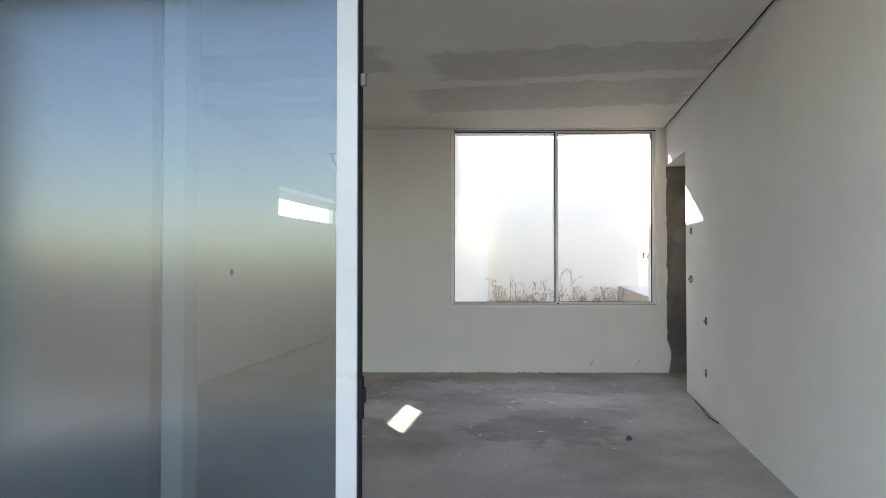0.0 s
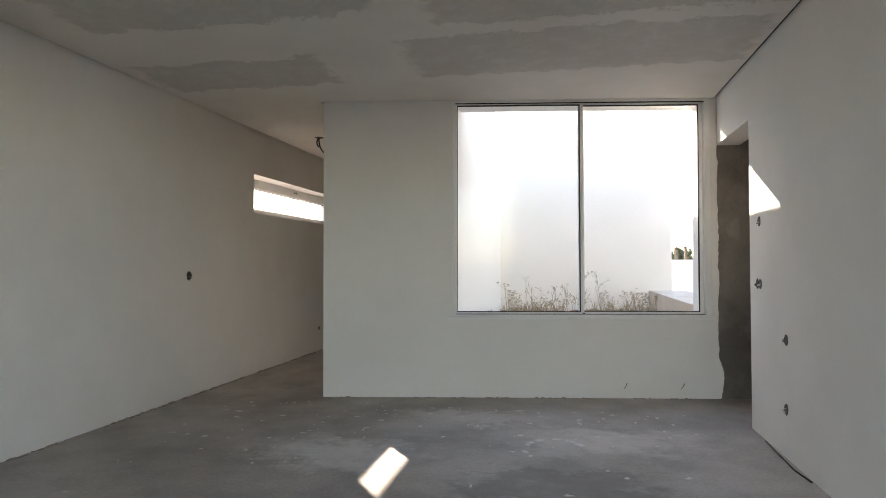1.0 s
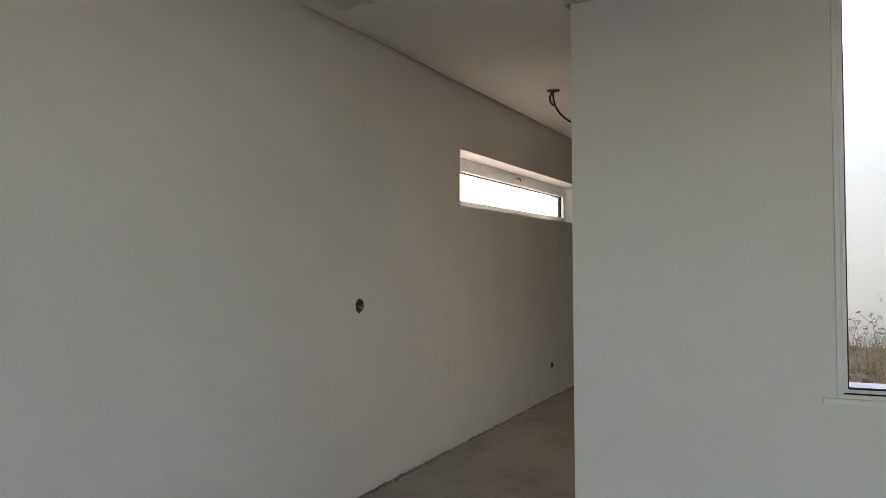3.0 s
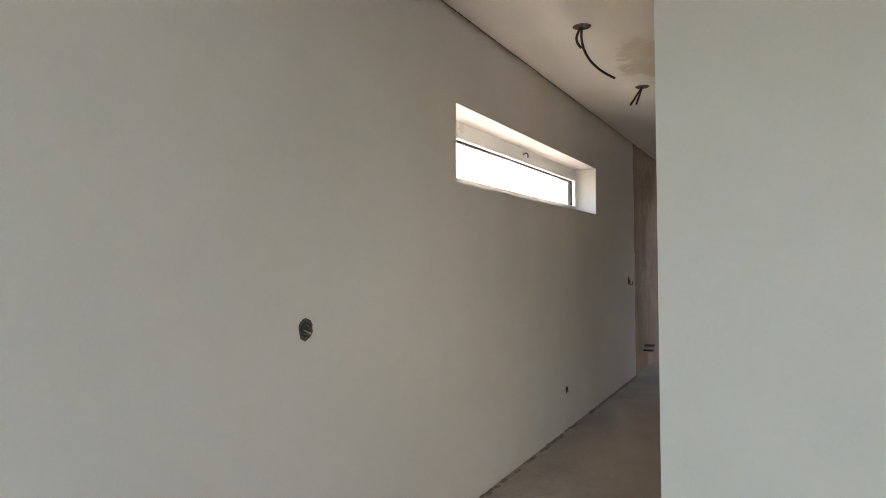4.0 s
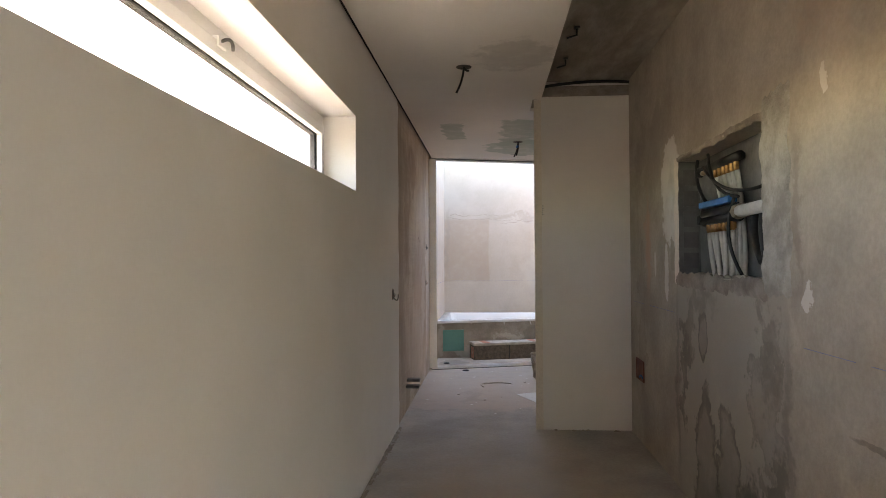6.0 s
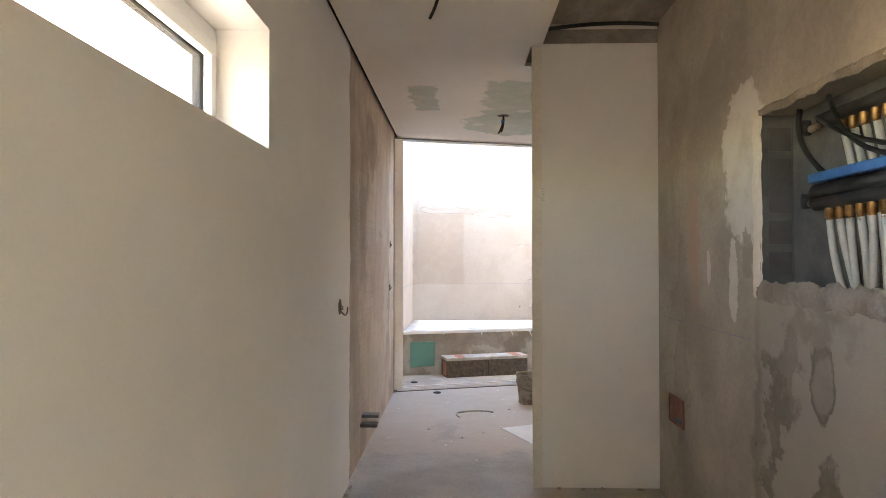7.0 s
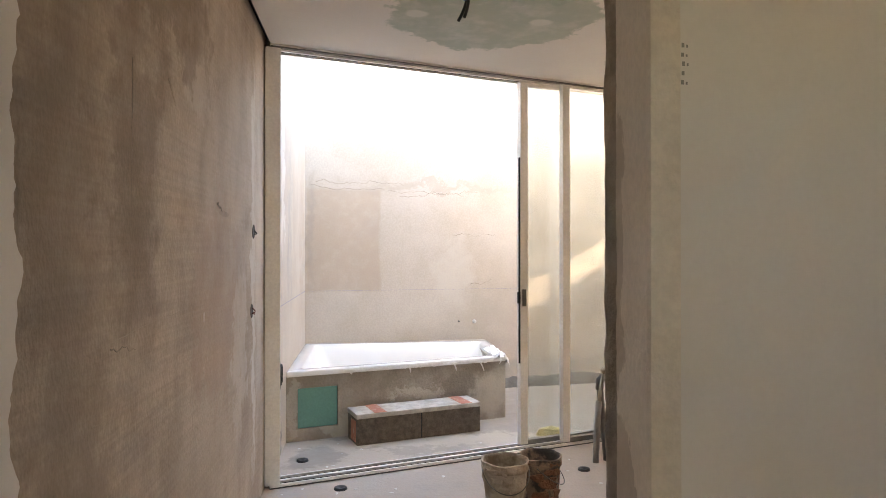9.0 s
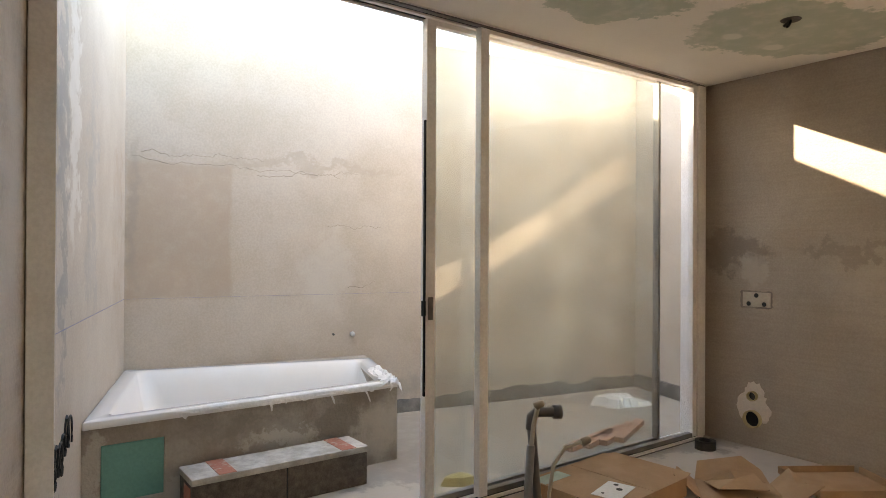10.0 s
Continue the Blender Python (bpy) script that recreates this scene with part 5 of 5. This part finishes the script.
def cardboard(x, y, w, d, h, turn, flaps, label):
    t = thing("cardboard_box", label, "cardboard box", "cardboard packaging", at=(x, y, 0))
    t.rotation_euler = (0, 0, radians(turn))
    c = 0.004
    boxes("base", [(-w / 2, w / 2, -d / 2, d / 2, 0.002, 0.002 + c)], mat_card, t)
    boxes("side", [(-w / 2, -w / 2 + c, -d / 2, d / 2, c, h)], mat_card, t)
    boxes("side", [(w / 2 - c, w / 2, -d / 2, d / 2, c, h)], mat_card, t)
    boxes("side", [(-w / 2 + c, w / 2 - c, -d / 2, -d / 2 + c, c, h)], mat_card, t)
    boxes("side", [(-w / 2 + c, w / 2 - c, d / 2 - c, d / 2, c, h)], mat_card, t)
    for (x0, y0, x1, y1), out, ang in flaps:
        a, b = Vector((x0, y0, h)), Vector((x1, y1, h))
        e = (b - a).normalized()
        n = Vector((e.y, -e.x, 0)) * math.cos(radians(ang)) + Vector((0, 0, math.sin(radians(ang))))
        bm = bmesh.new()
        vs = []
        for off in (0, 0.004):
            for p in (a, a + n * out + e * 0.03, b + n * out - e * 0.03, b):
                vs.append(bm.verts.new(p + Vector((0, 0, off))))
        for f in ((3, 2, 1, 0), (4, 5, 6, 7), (0, 1, 5, 4), (1, 2, 6, 5), (2, 3, 7, 6), (3, 0, 4, 7)):
            bm.faces.new([vs[i] for i in f])
        part("flap", bm, mat_card, t)
    return t


w, d = 0.70, 0.56
cb = cardboard(2.68, 8.575, w, d, 0.10, 22, [((w / 2, d / 2, w / 2, -d / 2), -0.10, 3), ((w / 2, -d / 2, -w / 2, -d / 2), 0.13, -62)], "flat closed brown cardboard box on the floor")
boxes("lid", [(-w / 2, 0.02, -d / 2, d / 2, 0.100, 0.104)], mat_card, cb)
boxes("lid", [(0.024, w / 2, -d / 2, d / 2, 0.100, 0.1045)], mat_card, cb)
boxes("tape_label", [(-0.34, -0.12, 0.16, 0.255, 0.1045, 0.1055)], mat_pale_tape, cb, "pale green tape strip")
t = tagged(boxes("leaflet", [(-0.12, 0.12, -0.075, 0.075, 0, 0.002)], mat_paper), "white printed leaflet lying on the cardboard box", "leaflet")
t.matrix_world = pose(2.60, 8.40, 0.1065, 0, 0, 34)
for k, (px, py) in enumerate(((0.03, -0.02), (0.085, 0.02), (-0.07, 0.03))):
    bm = bmesh.new()
    lathe(bm, [(0.018 - 0.004 * k, 0.0), (0.017 - 0.004 * k, 0.0008), (0.0005, 0.0008)], 12, Matrix.Translation((px, py, 0.002)))
    part("printed_dot", bm, mat_cable, t, "dark printed spot")
# torn cardboard, its flaps bent up to points
t = thing("cardboard_box", "torn open brown cardboard box with raised pointed flaps", "cardboard box", "cardboard packaging", at=(3.42, 8.40, 0))
t.rotation_euler = (0, 0, radians(-30))
for name, corners in (("base", ((-0.22, -0.16, 0.002), (0.24, -0.18, 0.002), (0.22, 0.17, 0.003), (-0.2, 0.16, 0.002))),
                      ("flap", ((-0.2, 0.16, 0.004), (-0.22, -0.16, 0.004), (-0.36, -0.10, 0.15), (-0.30, 0.17, 0.10))),
                      ("flap", ((0.22, 0.17, 0.004), (-0.2, 0.16, 0.004), (-0.16, 0.30, 0.10), (0.10, 0.33, 0.15), (0.2, 0.27, 0.07))),
                      ("flap", ((0.24, -0.18, 0.004), (0.22, 0.17, 0.004), (0.33, 0.20, 0.13), (0.37, 0.02, 0.09), (0.40, -0.15, 0.16))),
                      ("flap", ((-0.22, -0.16, 0.004), (0.24, -0.18, 0.004), (0.20, -0.33, 0.06), (0.02, -0.30, 0.12), (-0.20, -0.36, 0.04))),
                      ("torn_sheet", ((-0.12, -0.10, 0.06), (0.16, -0.04, 0.05), (0.12, 0.12, 0.10), (-0.02, 0.06, 0.13), (-0.16, 0.10, 0.02)))):
    bm = bmesh.new()
    corners = [(p[0], p[1], p[2] * (0.75 if p[2] > 0.01 else 1)) for p in corners]
    mid = sum((Vector(p) for p in corners), Vector()) / len(corners) + Vector((0, 0, 0 if name == "base" else 0.012))
    n_up = (Vector(corners[1]) - Vector(corners[0])).cross(Vector(corners[2]) - Vector(corners[0])).normalized() * 0.004
    top, low = [bm.verts.new(Vector(p) + n_up) for p in corners], [bm.verts.new(p) for p in corners]
    ct, cl = bm.verts.new(mid + n_up), bm.verts.new(mid)
    for i in range(len(corners)):
        k = (i + 1) % len(corners)
        bm.faces.new((top[i], top[k], ct)), bm.faces.new((low[k], low[i], cl)), bm.faces.new((low[i], low[k], top[k], top[i]))
    part(name, bm, mat_card, t)
w, d = 0.50, 0.42
cardboard(4.08, 8.30, w, d, 0.045, -17, [((w / 2, d / 2, w / 2, -d / 2), -0.05, 60)], "shallow open cardboard tray")
t = thing("tape_roll", "black roll of tape lying on the floor", "tape roll", at=(3.83, 9.12, 0))
bm = bmesh.new()
lathe(bm, [(0.045, 0.0), (0.07, 0.0), (0.07, 0.06), (0.045, 0.06), (0.045, 0.0)], 20)
part("roll", bm, mat_cable, t, smooth=False)

t = thing("waste_pipe", "grey plastic waste pipe with elbow standing out of the floor", "pipe")
bm = bmesh.new()
tube(bm, [(2.165, 8.40, 0), (2.14, 8.40, 0.25), (2.115, 8.40, 0.50)], 0.022, 12)
part("standpipe", bm, mat_grey_pipe, t, smooth=True)
bm = bmesh.new()
tube(bm, [(2.115, 8.40, 0.47), (2.118, 8.40, 0.535), (2.14, 8.395, 0.555), (2.24, 8.37, 0.555)], 0.026, 12)
elbow = part("elbow", bm, mat_grey_pipe, t, smooth=True)
bm = bmesh.new()
tube(bm, [(2.225, 8.374, 0.555), (2.265, 8.364, 0.555)], 0.036, 14)
part("socket_ring", bm, mat_grey_pipe, elbow, smooth=True)
bm = bmesh.new()
tube(bm, [(2.075, 8.36, 0), (2.085, 8.365, 0.20), (2.10, 8.37, 0.40)], 0.021, 10)
part("standpipe", bm, mat_light_pipe, t, "light grey pipe sleeve", smooth=True)
bm = bmesh.new()
tube(bm, [(2.10, 8.37, 0.38), (2.115, 8.37, 0.50), (2.135, 8.36, 0.60)], 0.012, 8)
part("hose", bm, mat_hose, t, "thin beige hose", smooth=True)
bm = bmesh.new()
tube(bm, [(2.16, 8.30, 0), (2.165, 8.30, 0.18), (2.19, 8.30, 0.32), (2.25, 8.29, 0.40), (2.33, 8.27, 0.425)], 0.010, 8)
part("hose", bm, mat_hose, t, "thin beige hose", smooth=True)
for px, py, pz in ((2.135, 8.36, 0.60), (2.345, 8.266, 0.428)):
    bm = bmesh.new()
    lathe(bm, [(0.0005, -0.02), (0.02, -0.018), (0.02, 0.018), (0.013, 0.03), (0.0005, 0.03)], 8, Matrix.Translation((px, py, pz)) @ Matrix.Rotation(1.2, 4, "Y"))
    part("hose_nut", bm, mat_nut, t, "metal hose nut", smooth=True)

t = thing("foam_sponge", "yellow foam sponge on the floor of the light well", "sponge")
bm = bmesh.new()
blob(bm, (1.97, 9.02, 0), (0.10, 0.06, 0.07), 12, 0.2, rnd)
part("foam", bm, mat_foam, t)
t = thing("plastic_rag", "crumpled white plastic sheet on the well floor", "plastic sheet")
bm = bmesh.new()
for k in range(9):
    blob(bm, (3.85 + rnd.random() * 0.32, 10.36 + rnd.random() * 0.16, 0.0), (0.12, 0.09, 0.05 + 0.07 * rnd.random()), 9, 0.6, rnd)
part("sheet", bm, mat_plastic, t)
for k in range(4):
    t = tagged(boxes("clay_batten", [(-0.30, 0.30, -0.035, 0.035, 0, 0.04)], mat_brick, bevel=0.004), "reddish clay batten lying on the well floor", "batten", "clay battens")
    t.matrix_world = pose(3.15 + 0.14 * k, 9.50 + 0.04 * k, 0, 0, 0, 28 + 4 * k)

# plumbing of the bathroom side wall
def side_wall(u, z):
    """A point on the bathroom's side wall: u metres from the glazing."""
    p = GLAZE @ Vector((END, -u, z))
    return Matrix.Translation(p) @ Matrix.Rotation(math.atan(0.305), 4, "Z") @ Matrix.Rotation(-math.pi / 2, 4, "Y")


t = thing("gang_box", "open multi-gang wall box with white mounting frame", "wall box")
SW = side_wall(0.42, 1.035)
bm = bmesh.new()
edge = []
for k in range(48):
    a = 2 * math.pi * k / 48
    q = 1 / max(abs(math.cos(a)) / 0.058, abs(math.sin(a)) / 0.110) * (0.97 + 0.13 * rnd.random())
    edge.append((q * math.cos(a), q * math.sin(a)))
prism(bm, edge, 0, 0.0085)
bmesh.ops.transform(bm, matrix=SW, verts=bm.verts)
part("cut_edge", bm, mat_mortar_dark, t, "rough mortar cut-out")
boxes("mount_plate", [(-0.050, 0.052, -0.100, 0.098, 0.0085, 0.013)], mat_hose, t, "cream mounting plate", bevel=0.003, m=SW)
for a, b in ((0.03, 0.0), (-0.03, -0.055), (-0.03, 0.055)):
    bm = bmesh.new()
    lathe(bm, [(0.016, 0.013), (0.014, 0.0148), (0.0005, 0.0148)], 14, SW @ Matrix.Translation((a, b, 0)))
    part("knockout", bm, mat_cable, t, "dark round knockout")
t = thing("drain_outlet", "yellow plastic drain and water outlets in a patch of filler", "outlet")
bm = bmesh.new()
mm = side_wall(0.40, 0.30)
blob(bm, (0, 0, 0), (0.17, 0.14, 0.012), 40, 0.10, rnd)
bmesh.ops.transform(bm, matrix=mm, verts=bm.verts)
part("filler_patch", bm, mat_tan, t, "sandy filler patch")
for z, r in ((0.20, 0.062), (0.36, 0.034)):
    bm = bmesh.new()
    lathe(bm, [(r * 0.84, 0.002), (r * 0.86, 0.035), (r, 0.037), (r, 0.0)], 20, side_wall(0.40, z) @ Matrix.Translation((0, 0, 0.006)))
    ring = part("pipe_end", bm, mat_pipe_yellow, t, "yellow pipe end", smooth=True)
    bm = bmesh.new()
    lathe(bm, [(r * 0.85, 0.012), (0.0005, 0.012)], 16, side_wall(0.40, z))
    part("bore", bm, mat_cable, ring, "dark bore")

# ---- loose bits on the floor ----
t = tagged(boxes("paper_sheet", [(-0.16, 0.16, -0.26, 0.26, 0, 0.003)], mat_paper), "white sheet lying on the floor", "sheet")
t.matrix_world = pose(1.24, 6.55, 0.001, 0, 0, 25)
t = thing("cable_scrap", "pale scrap of cable on the floor", "cable")
for k, (a, b, sg) in enumerate((((0.66, 7.05, 0.008), (0.70, 7.28, 0.008), (-0.05, 0.02, 0)), ((0.66, 7.22, 0.008), (0.95, 7.24, 0.008), (0, 0.06, 0)))):
    bm = bmesh.new()
    tube(bm, bend(a, b, sg, 8), 0.007, 6)
    part("strand", bm, mat_hose, t, smooth=True)
t = thing("floor_cable", "dark cable lying along the foot of the wall", "cable")
bm = bmesh.new()
tube(bm, [(EAST - 0.02, -0.85, 0.01), (EAST - 0.03, -1.2, 0.008), (EAST - 0.04, -1.45, 0.008), (EAST - 0.02, -1.65, 0.008)], 0.005, 6)
part("cable", bm, mat_cable, t, smooth=True)
for name, label, x, y in (("floor_drain", "small round black drain hole in the well floor", 0.16, 8.62), ("rubber_cap", "small black rubber cap on the floor", 0.43, 8.08), ("rubber_cap", "small black rubber ring on the floor", 1.95, 8.23)):
    bm = bmesh.new()
    lathe(bm, [(0.04, 0.0), (0.036, 0.012), (0.024, 0.012), (0.0005, 0.004)], 14, Matrix.Translation((x, y, 0)))
    tagged(part(name, bm, mat_cable, smooth=True), label, "drain" if name == "floor_drain" else "cap")
bm = bmesh.new()
blob(bm, (3.85, -2.17, 0), (0.022, 0.02, 0.03), 8, 0.3, rnd)
tagged(part("stone_lump", bm, mat_chip), "small dark lump of mortar on the floor", "stone")

rnd = random.Random(21)
bm = bmesh.new()
for k in range(330):
    y = -3.2 + rnd.random() * 8.6
    if noise.noise(Vector((y * 1.7, 3.1, 0))) > -0.25:
        blob(bm, (0.010 + rnd.random() * 0.02, y, 0), (0.006 + 0.010 * rnd.random(), 0.010 + 0.03 * rnd.random(), 0.004 + 0.008 * rnd.random()), 7, 0.5, rnd)
for k in range(45):
    x = 1.2 + 3.3 * rnd.random()
    blob(bm, (x, 0.155 * (x - 1.17) - 0.010 - rnd.random() * 0.02, 0), (0.006 + 0.018 * rnd.random(), 0.005 + 0.007 * rnd.random(), 0.004 + 0.007 * rnd.random()), 7, 0.5, rnd)
for k in range(5):
    blob(bm, (1.17 + rnd.random() * 0.62, 5.385 - rnd.random() * 0.03, 0), (0.01 + 0.02 * rnd.random(), 0.01, 0.012), 7, 0.5, rnd)
for k in range(8):
    blob(bm, (0.15 + rnd.random() * 1.7, 6.2 + rnd.random() * 2.3, 0), (0.006 + 0.008 * rnd.random(), 0.006 + 0.008 * rnd.random(), 0.005), 6, 0.5, rnd)
tagged(part("mortar_crumbs", bm, mat_mortar_dark), "grey mortar crumbs along the foot of the walls", "rubble", kind="stuff")
bm = bmesh.new()
for k in range(130):
    x, y = 0.4 + rnd.random() * 3.8, -0.15 - abs(rnd.gauss(0, 1.1))
    blob(bm, (x, y, 0), (0.008 + 0.022 * rnd.random() ** 2, 0.008 + 0.015 * rnd.random(), 0.002), 7, 0.5, rnd)
for k in range(80):
    blob(bm, (0.1 + rnd.random() * 1.9, 5.8 + rnd.random() * 3.2, 0), (0.006 + 0.01 * rnd.random(), 0.006 + 0.012 * rnd.random(), 0.002), 7, 0.5, rnd)
for k in range(26):
    a = 0.5 + 3.4 * rnd.random() ** 1.3
    blob(bm, (3.20 + 0.19 * math.cos(a), -1.26 + 0.24 * math.sin(a), 0), (0.016 + 0.01 * rnd.random(), 0.02, 0.0015), 7, 0.4, rnd)
tagged(part("plaster_crumbs", bm, mat_white_chip), "pale plaster crumbs and splashes on the floor", "rubble", kind="stuff")
bm = bmesh.new()
for k in range(2):
    x = 1.6 + rnd.random() * 3
    y = 0.155 * (x - 1.17) - 0.003
    tube(bm, [(x, y, 0.08), (x + 0.015, y + 0.001, 0.10), (x + 0.03, y + 0.004, 0.13)], 0.003, 5)
tagged(part("scuff_mark", bm, mat_chip), "small dark scuffs on the white wall", "mark", kind="stuff")

# ---- patio planting and distance ----
rnd = random.Random(33)
bm = bmesh.new()
for k in range(240):
    blob(bm, (2.35 + rnd.random() * 2.35, 0.6 + rnd.random() * 3.7, 0.445), (0.03 + 0.07 * rnd.random(), 0.03 + 0.07 * rnd.random(), 0.02 + 0.04 * rnd.random()), 7, 0.5, rnd)
tagged(part("soil_clods", bm, mat_soil), "clods of reddish soil in the patio bed", "soil", kind="stuff")
bm = bmesh.new()
for k in range(2600):
    x, y = 2.35 + rnd.random() * 2.35, 0.9 + rnd.random() * 3.4
    if math.sin(x * 5.1) + math.sin(y * 4.3 + x) < 0.1:
        continue
    h, a = 0.05 + 0.17 * rnd.random() ** 2, rnd.random() * 6.28
    dx, dy, wd = math.cos(a) * h * 0.5, math.sin(a) * h * 0.5, 0.004
    v = [bm.verts.new(p) for p in ((x - wd, y, 0.45), (x + wd, y, 0.45), (x + dx * 0.5 + wd * 0.7, y + dy * 0.5, 0.45 + h * 0.65), (x + dx * 0.5 - wd * 0.7, y + dy * 0.5, 0.45 + h * 0.65), (x + dx, y + dy, 0.45 + h))]
    bm.faces.new(v[:4]), bm.faces.new((v[3], v[2], v[4]))
tagged(part("dry_grass", bm, mat_straw), "tufts of dry yellow grass", "grass", kind="stuff")


def weed(x, y, h, spread, stems, seed):
    rr = random.Random(seed)
    t = thing("weed", "tall dry weed with thin stems and seed heads", "plant", "patio weeds", at=(x, y, 0.45))
    sb, hb = bmesh.new(), bmesh.new()
    for _ in range(stems):
        a, lean, hh = rr.random() * 6.28, spread * (0.2 + rr.random()), h * (0.6 + 0.4 * rr.random())
        top = Vector((lean * math.cos(a), lean * math.sin(a), hh))
        pts = bend((0.02 * math.cos(a), 0.02 * math.sin(a), 0), top, (0, 0, hh * 0.08), 5)
        tube(sb, pts, 0.004, 4, 0.0015)
        for j in range(5):
            f = 0.45 + 0.55 * rr.random()
            p = pts[min(int(f * 5), 5)]
            q = p + Vector((rr.gauss(0, 0.05), rr.gauss(0, 0.05), 0.04 + 0.06 * rr.random()))
            tube(sb, [p, q], 0.002, 3, 0.001)
            for _ in range(3):
                blob(hb, q + Vector((rr.gauss(0, 0.01), rr.gauss(0, 0.01), rr.gauss(0, 0.012))), (0.007, 0.007, 0.012), 5, 0.4, rr)
    part("stems", sb, mat_straw, t)
    part("seed_heads", hb, mat_straw, t, "dry seed heads")
    return t


for k in range(16):
    weed(2.5 + 2.1 * ((k * 0.618) % 1), 1.5 + 2.7 * rnd.random(), 0.2 + 0.25 * rnd.random(), 0.14, 2 + k % 3, 50 + k)
for k, (x, y, h) in enumerate(((2.75, 3.3, 0.62), (3.32, 2.4, 0.55), (3.46, 2.9, 0.72), (3.72, 2.5, 0.70), (4.02, 2.8, 0.60), (2.62, 2.2, 0.5))):
    weed(x, y, h, 0.10, 1 + k % 2, 80 + k)
for k in range(4):
    x, y = 2.9 + 0.45 * k, 1.6 + 0.5 * ((k * 7) % 3)
    t = thing("agave", "small spiky green succulent", "plant", "patio succulents", at=(x, y, 0.45))
    for j in range(9):
        a = j * 2.4
        bm = bmesh.new()
        L, wd = 0.16 + 0.06 * rnd.random(), 0.018
        o = Vector((math.cos(a), math.sin(a), 0))
        q = Vector((-o.y, o.x, 0))
        rows = [[bm.verts.new(o * L * f * 0.7 + q * wd * sd * (1 - f) * (1 + f) + Vector((0, 0, L * (1.1 * f - 0.35 * f * f) - 0.006 * abs(sd) * 0 + (0.006 if sd == 0 else 0.012)))) for sd in (-1, 0, 1)] for f in (0.05, 0.35, 0.7, 1.0)]
        for r0, r1 in zip(rows, rows[1:]):
            for i in range(2):
                bm.faces.new((r0[i], r0[i + 1], r1[i + 1], r1[i]))
        part("leaf", bm, mat_green_weed, t)
setting("wall_garden_far", [(6.0, 16.0, 19.8, 20.0, -0.25, 1.3)], mat_white_wall, "far white garden wall")
for k in range(14):
    t = tagged(boxes("fence_post", [(-0.05, 0.05, -0.05, 0.05, -0.25, 1.55 + 0.15 * (k % 3))], mat_bark, bevel=0.01), "weathered wooden fence post", "post", "far fence posts")
    t.location = (6.2 + 0.35 * k, 21.5, 0)


def tree(x, y, h, seed):
    rr = random.Random(seed)
    t = thing("tree", "distant dark green tree with an uneven crown", "tree", "far trees", at=(x, y, -0.25))
    bm = bmesh.new()
    tube(bm, [(0, 0, 0), (0.1, 0, h * 0.3), (0, 0.1, h * 0.55)], 0.22, 8, 0.1)
    for k in range(5):
        a = k * 1.3
        tube(bm, [(0.05, 0, h * 0.35), (math.cos(a) * h * 0.2, math.sin(a) * h * 0.2, h * (0.55 + 0.06 * k))], 0.09, 6, 0.03)
    part("trunk", bm, mat_bark, t)
    vs, fs = [], []
    for k in range(1500):
        u, v, w = rr.gauss(0, 1), rr.gauss(0, 1), rr.gauss(0, 1)
        s = (0.55 + 0.45 * rr.random()) / max(math.sqrt(u * u + v * v + w * w), 0.1)
        wob = 1 + 0.35 * math.sin(3 * u + seed) * math.cos(2 * w)
        c = Vector((u * s * h * 0.38 * wob, v * s * h * 0.38 * wob, h * 0.66 + w * s * h * 0.33 * wob))
        q = Euler((rr.random() * 6, rr.random() * 6, rr.random() * 6)).to_matrix()
        b = len(vs)
        r = 0.16 + 0.14 * rr.random()
        vs += [tuple(c + q @ Vector(p) * r) for p in ((-1, 0, 0), (0, -0.45, 0.1), (1, 0, 0), (0, 0.45, 0.1))]
        fs.append((b, b + 1, b + 2, b + 3))
    me = bpy.data.meshes.new("crown")
    me.from_pydata(vs, [], fs)
    me.materials.append(mat_leaf)
    new("crown", me).parent = t


for k, (x, y, h) in enumerate(((14.5, 62, 2.9), (21, 62, 3.0))):
    tree(x, y, h, k)
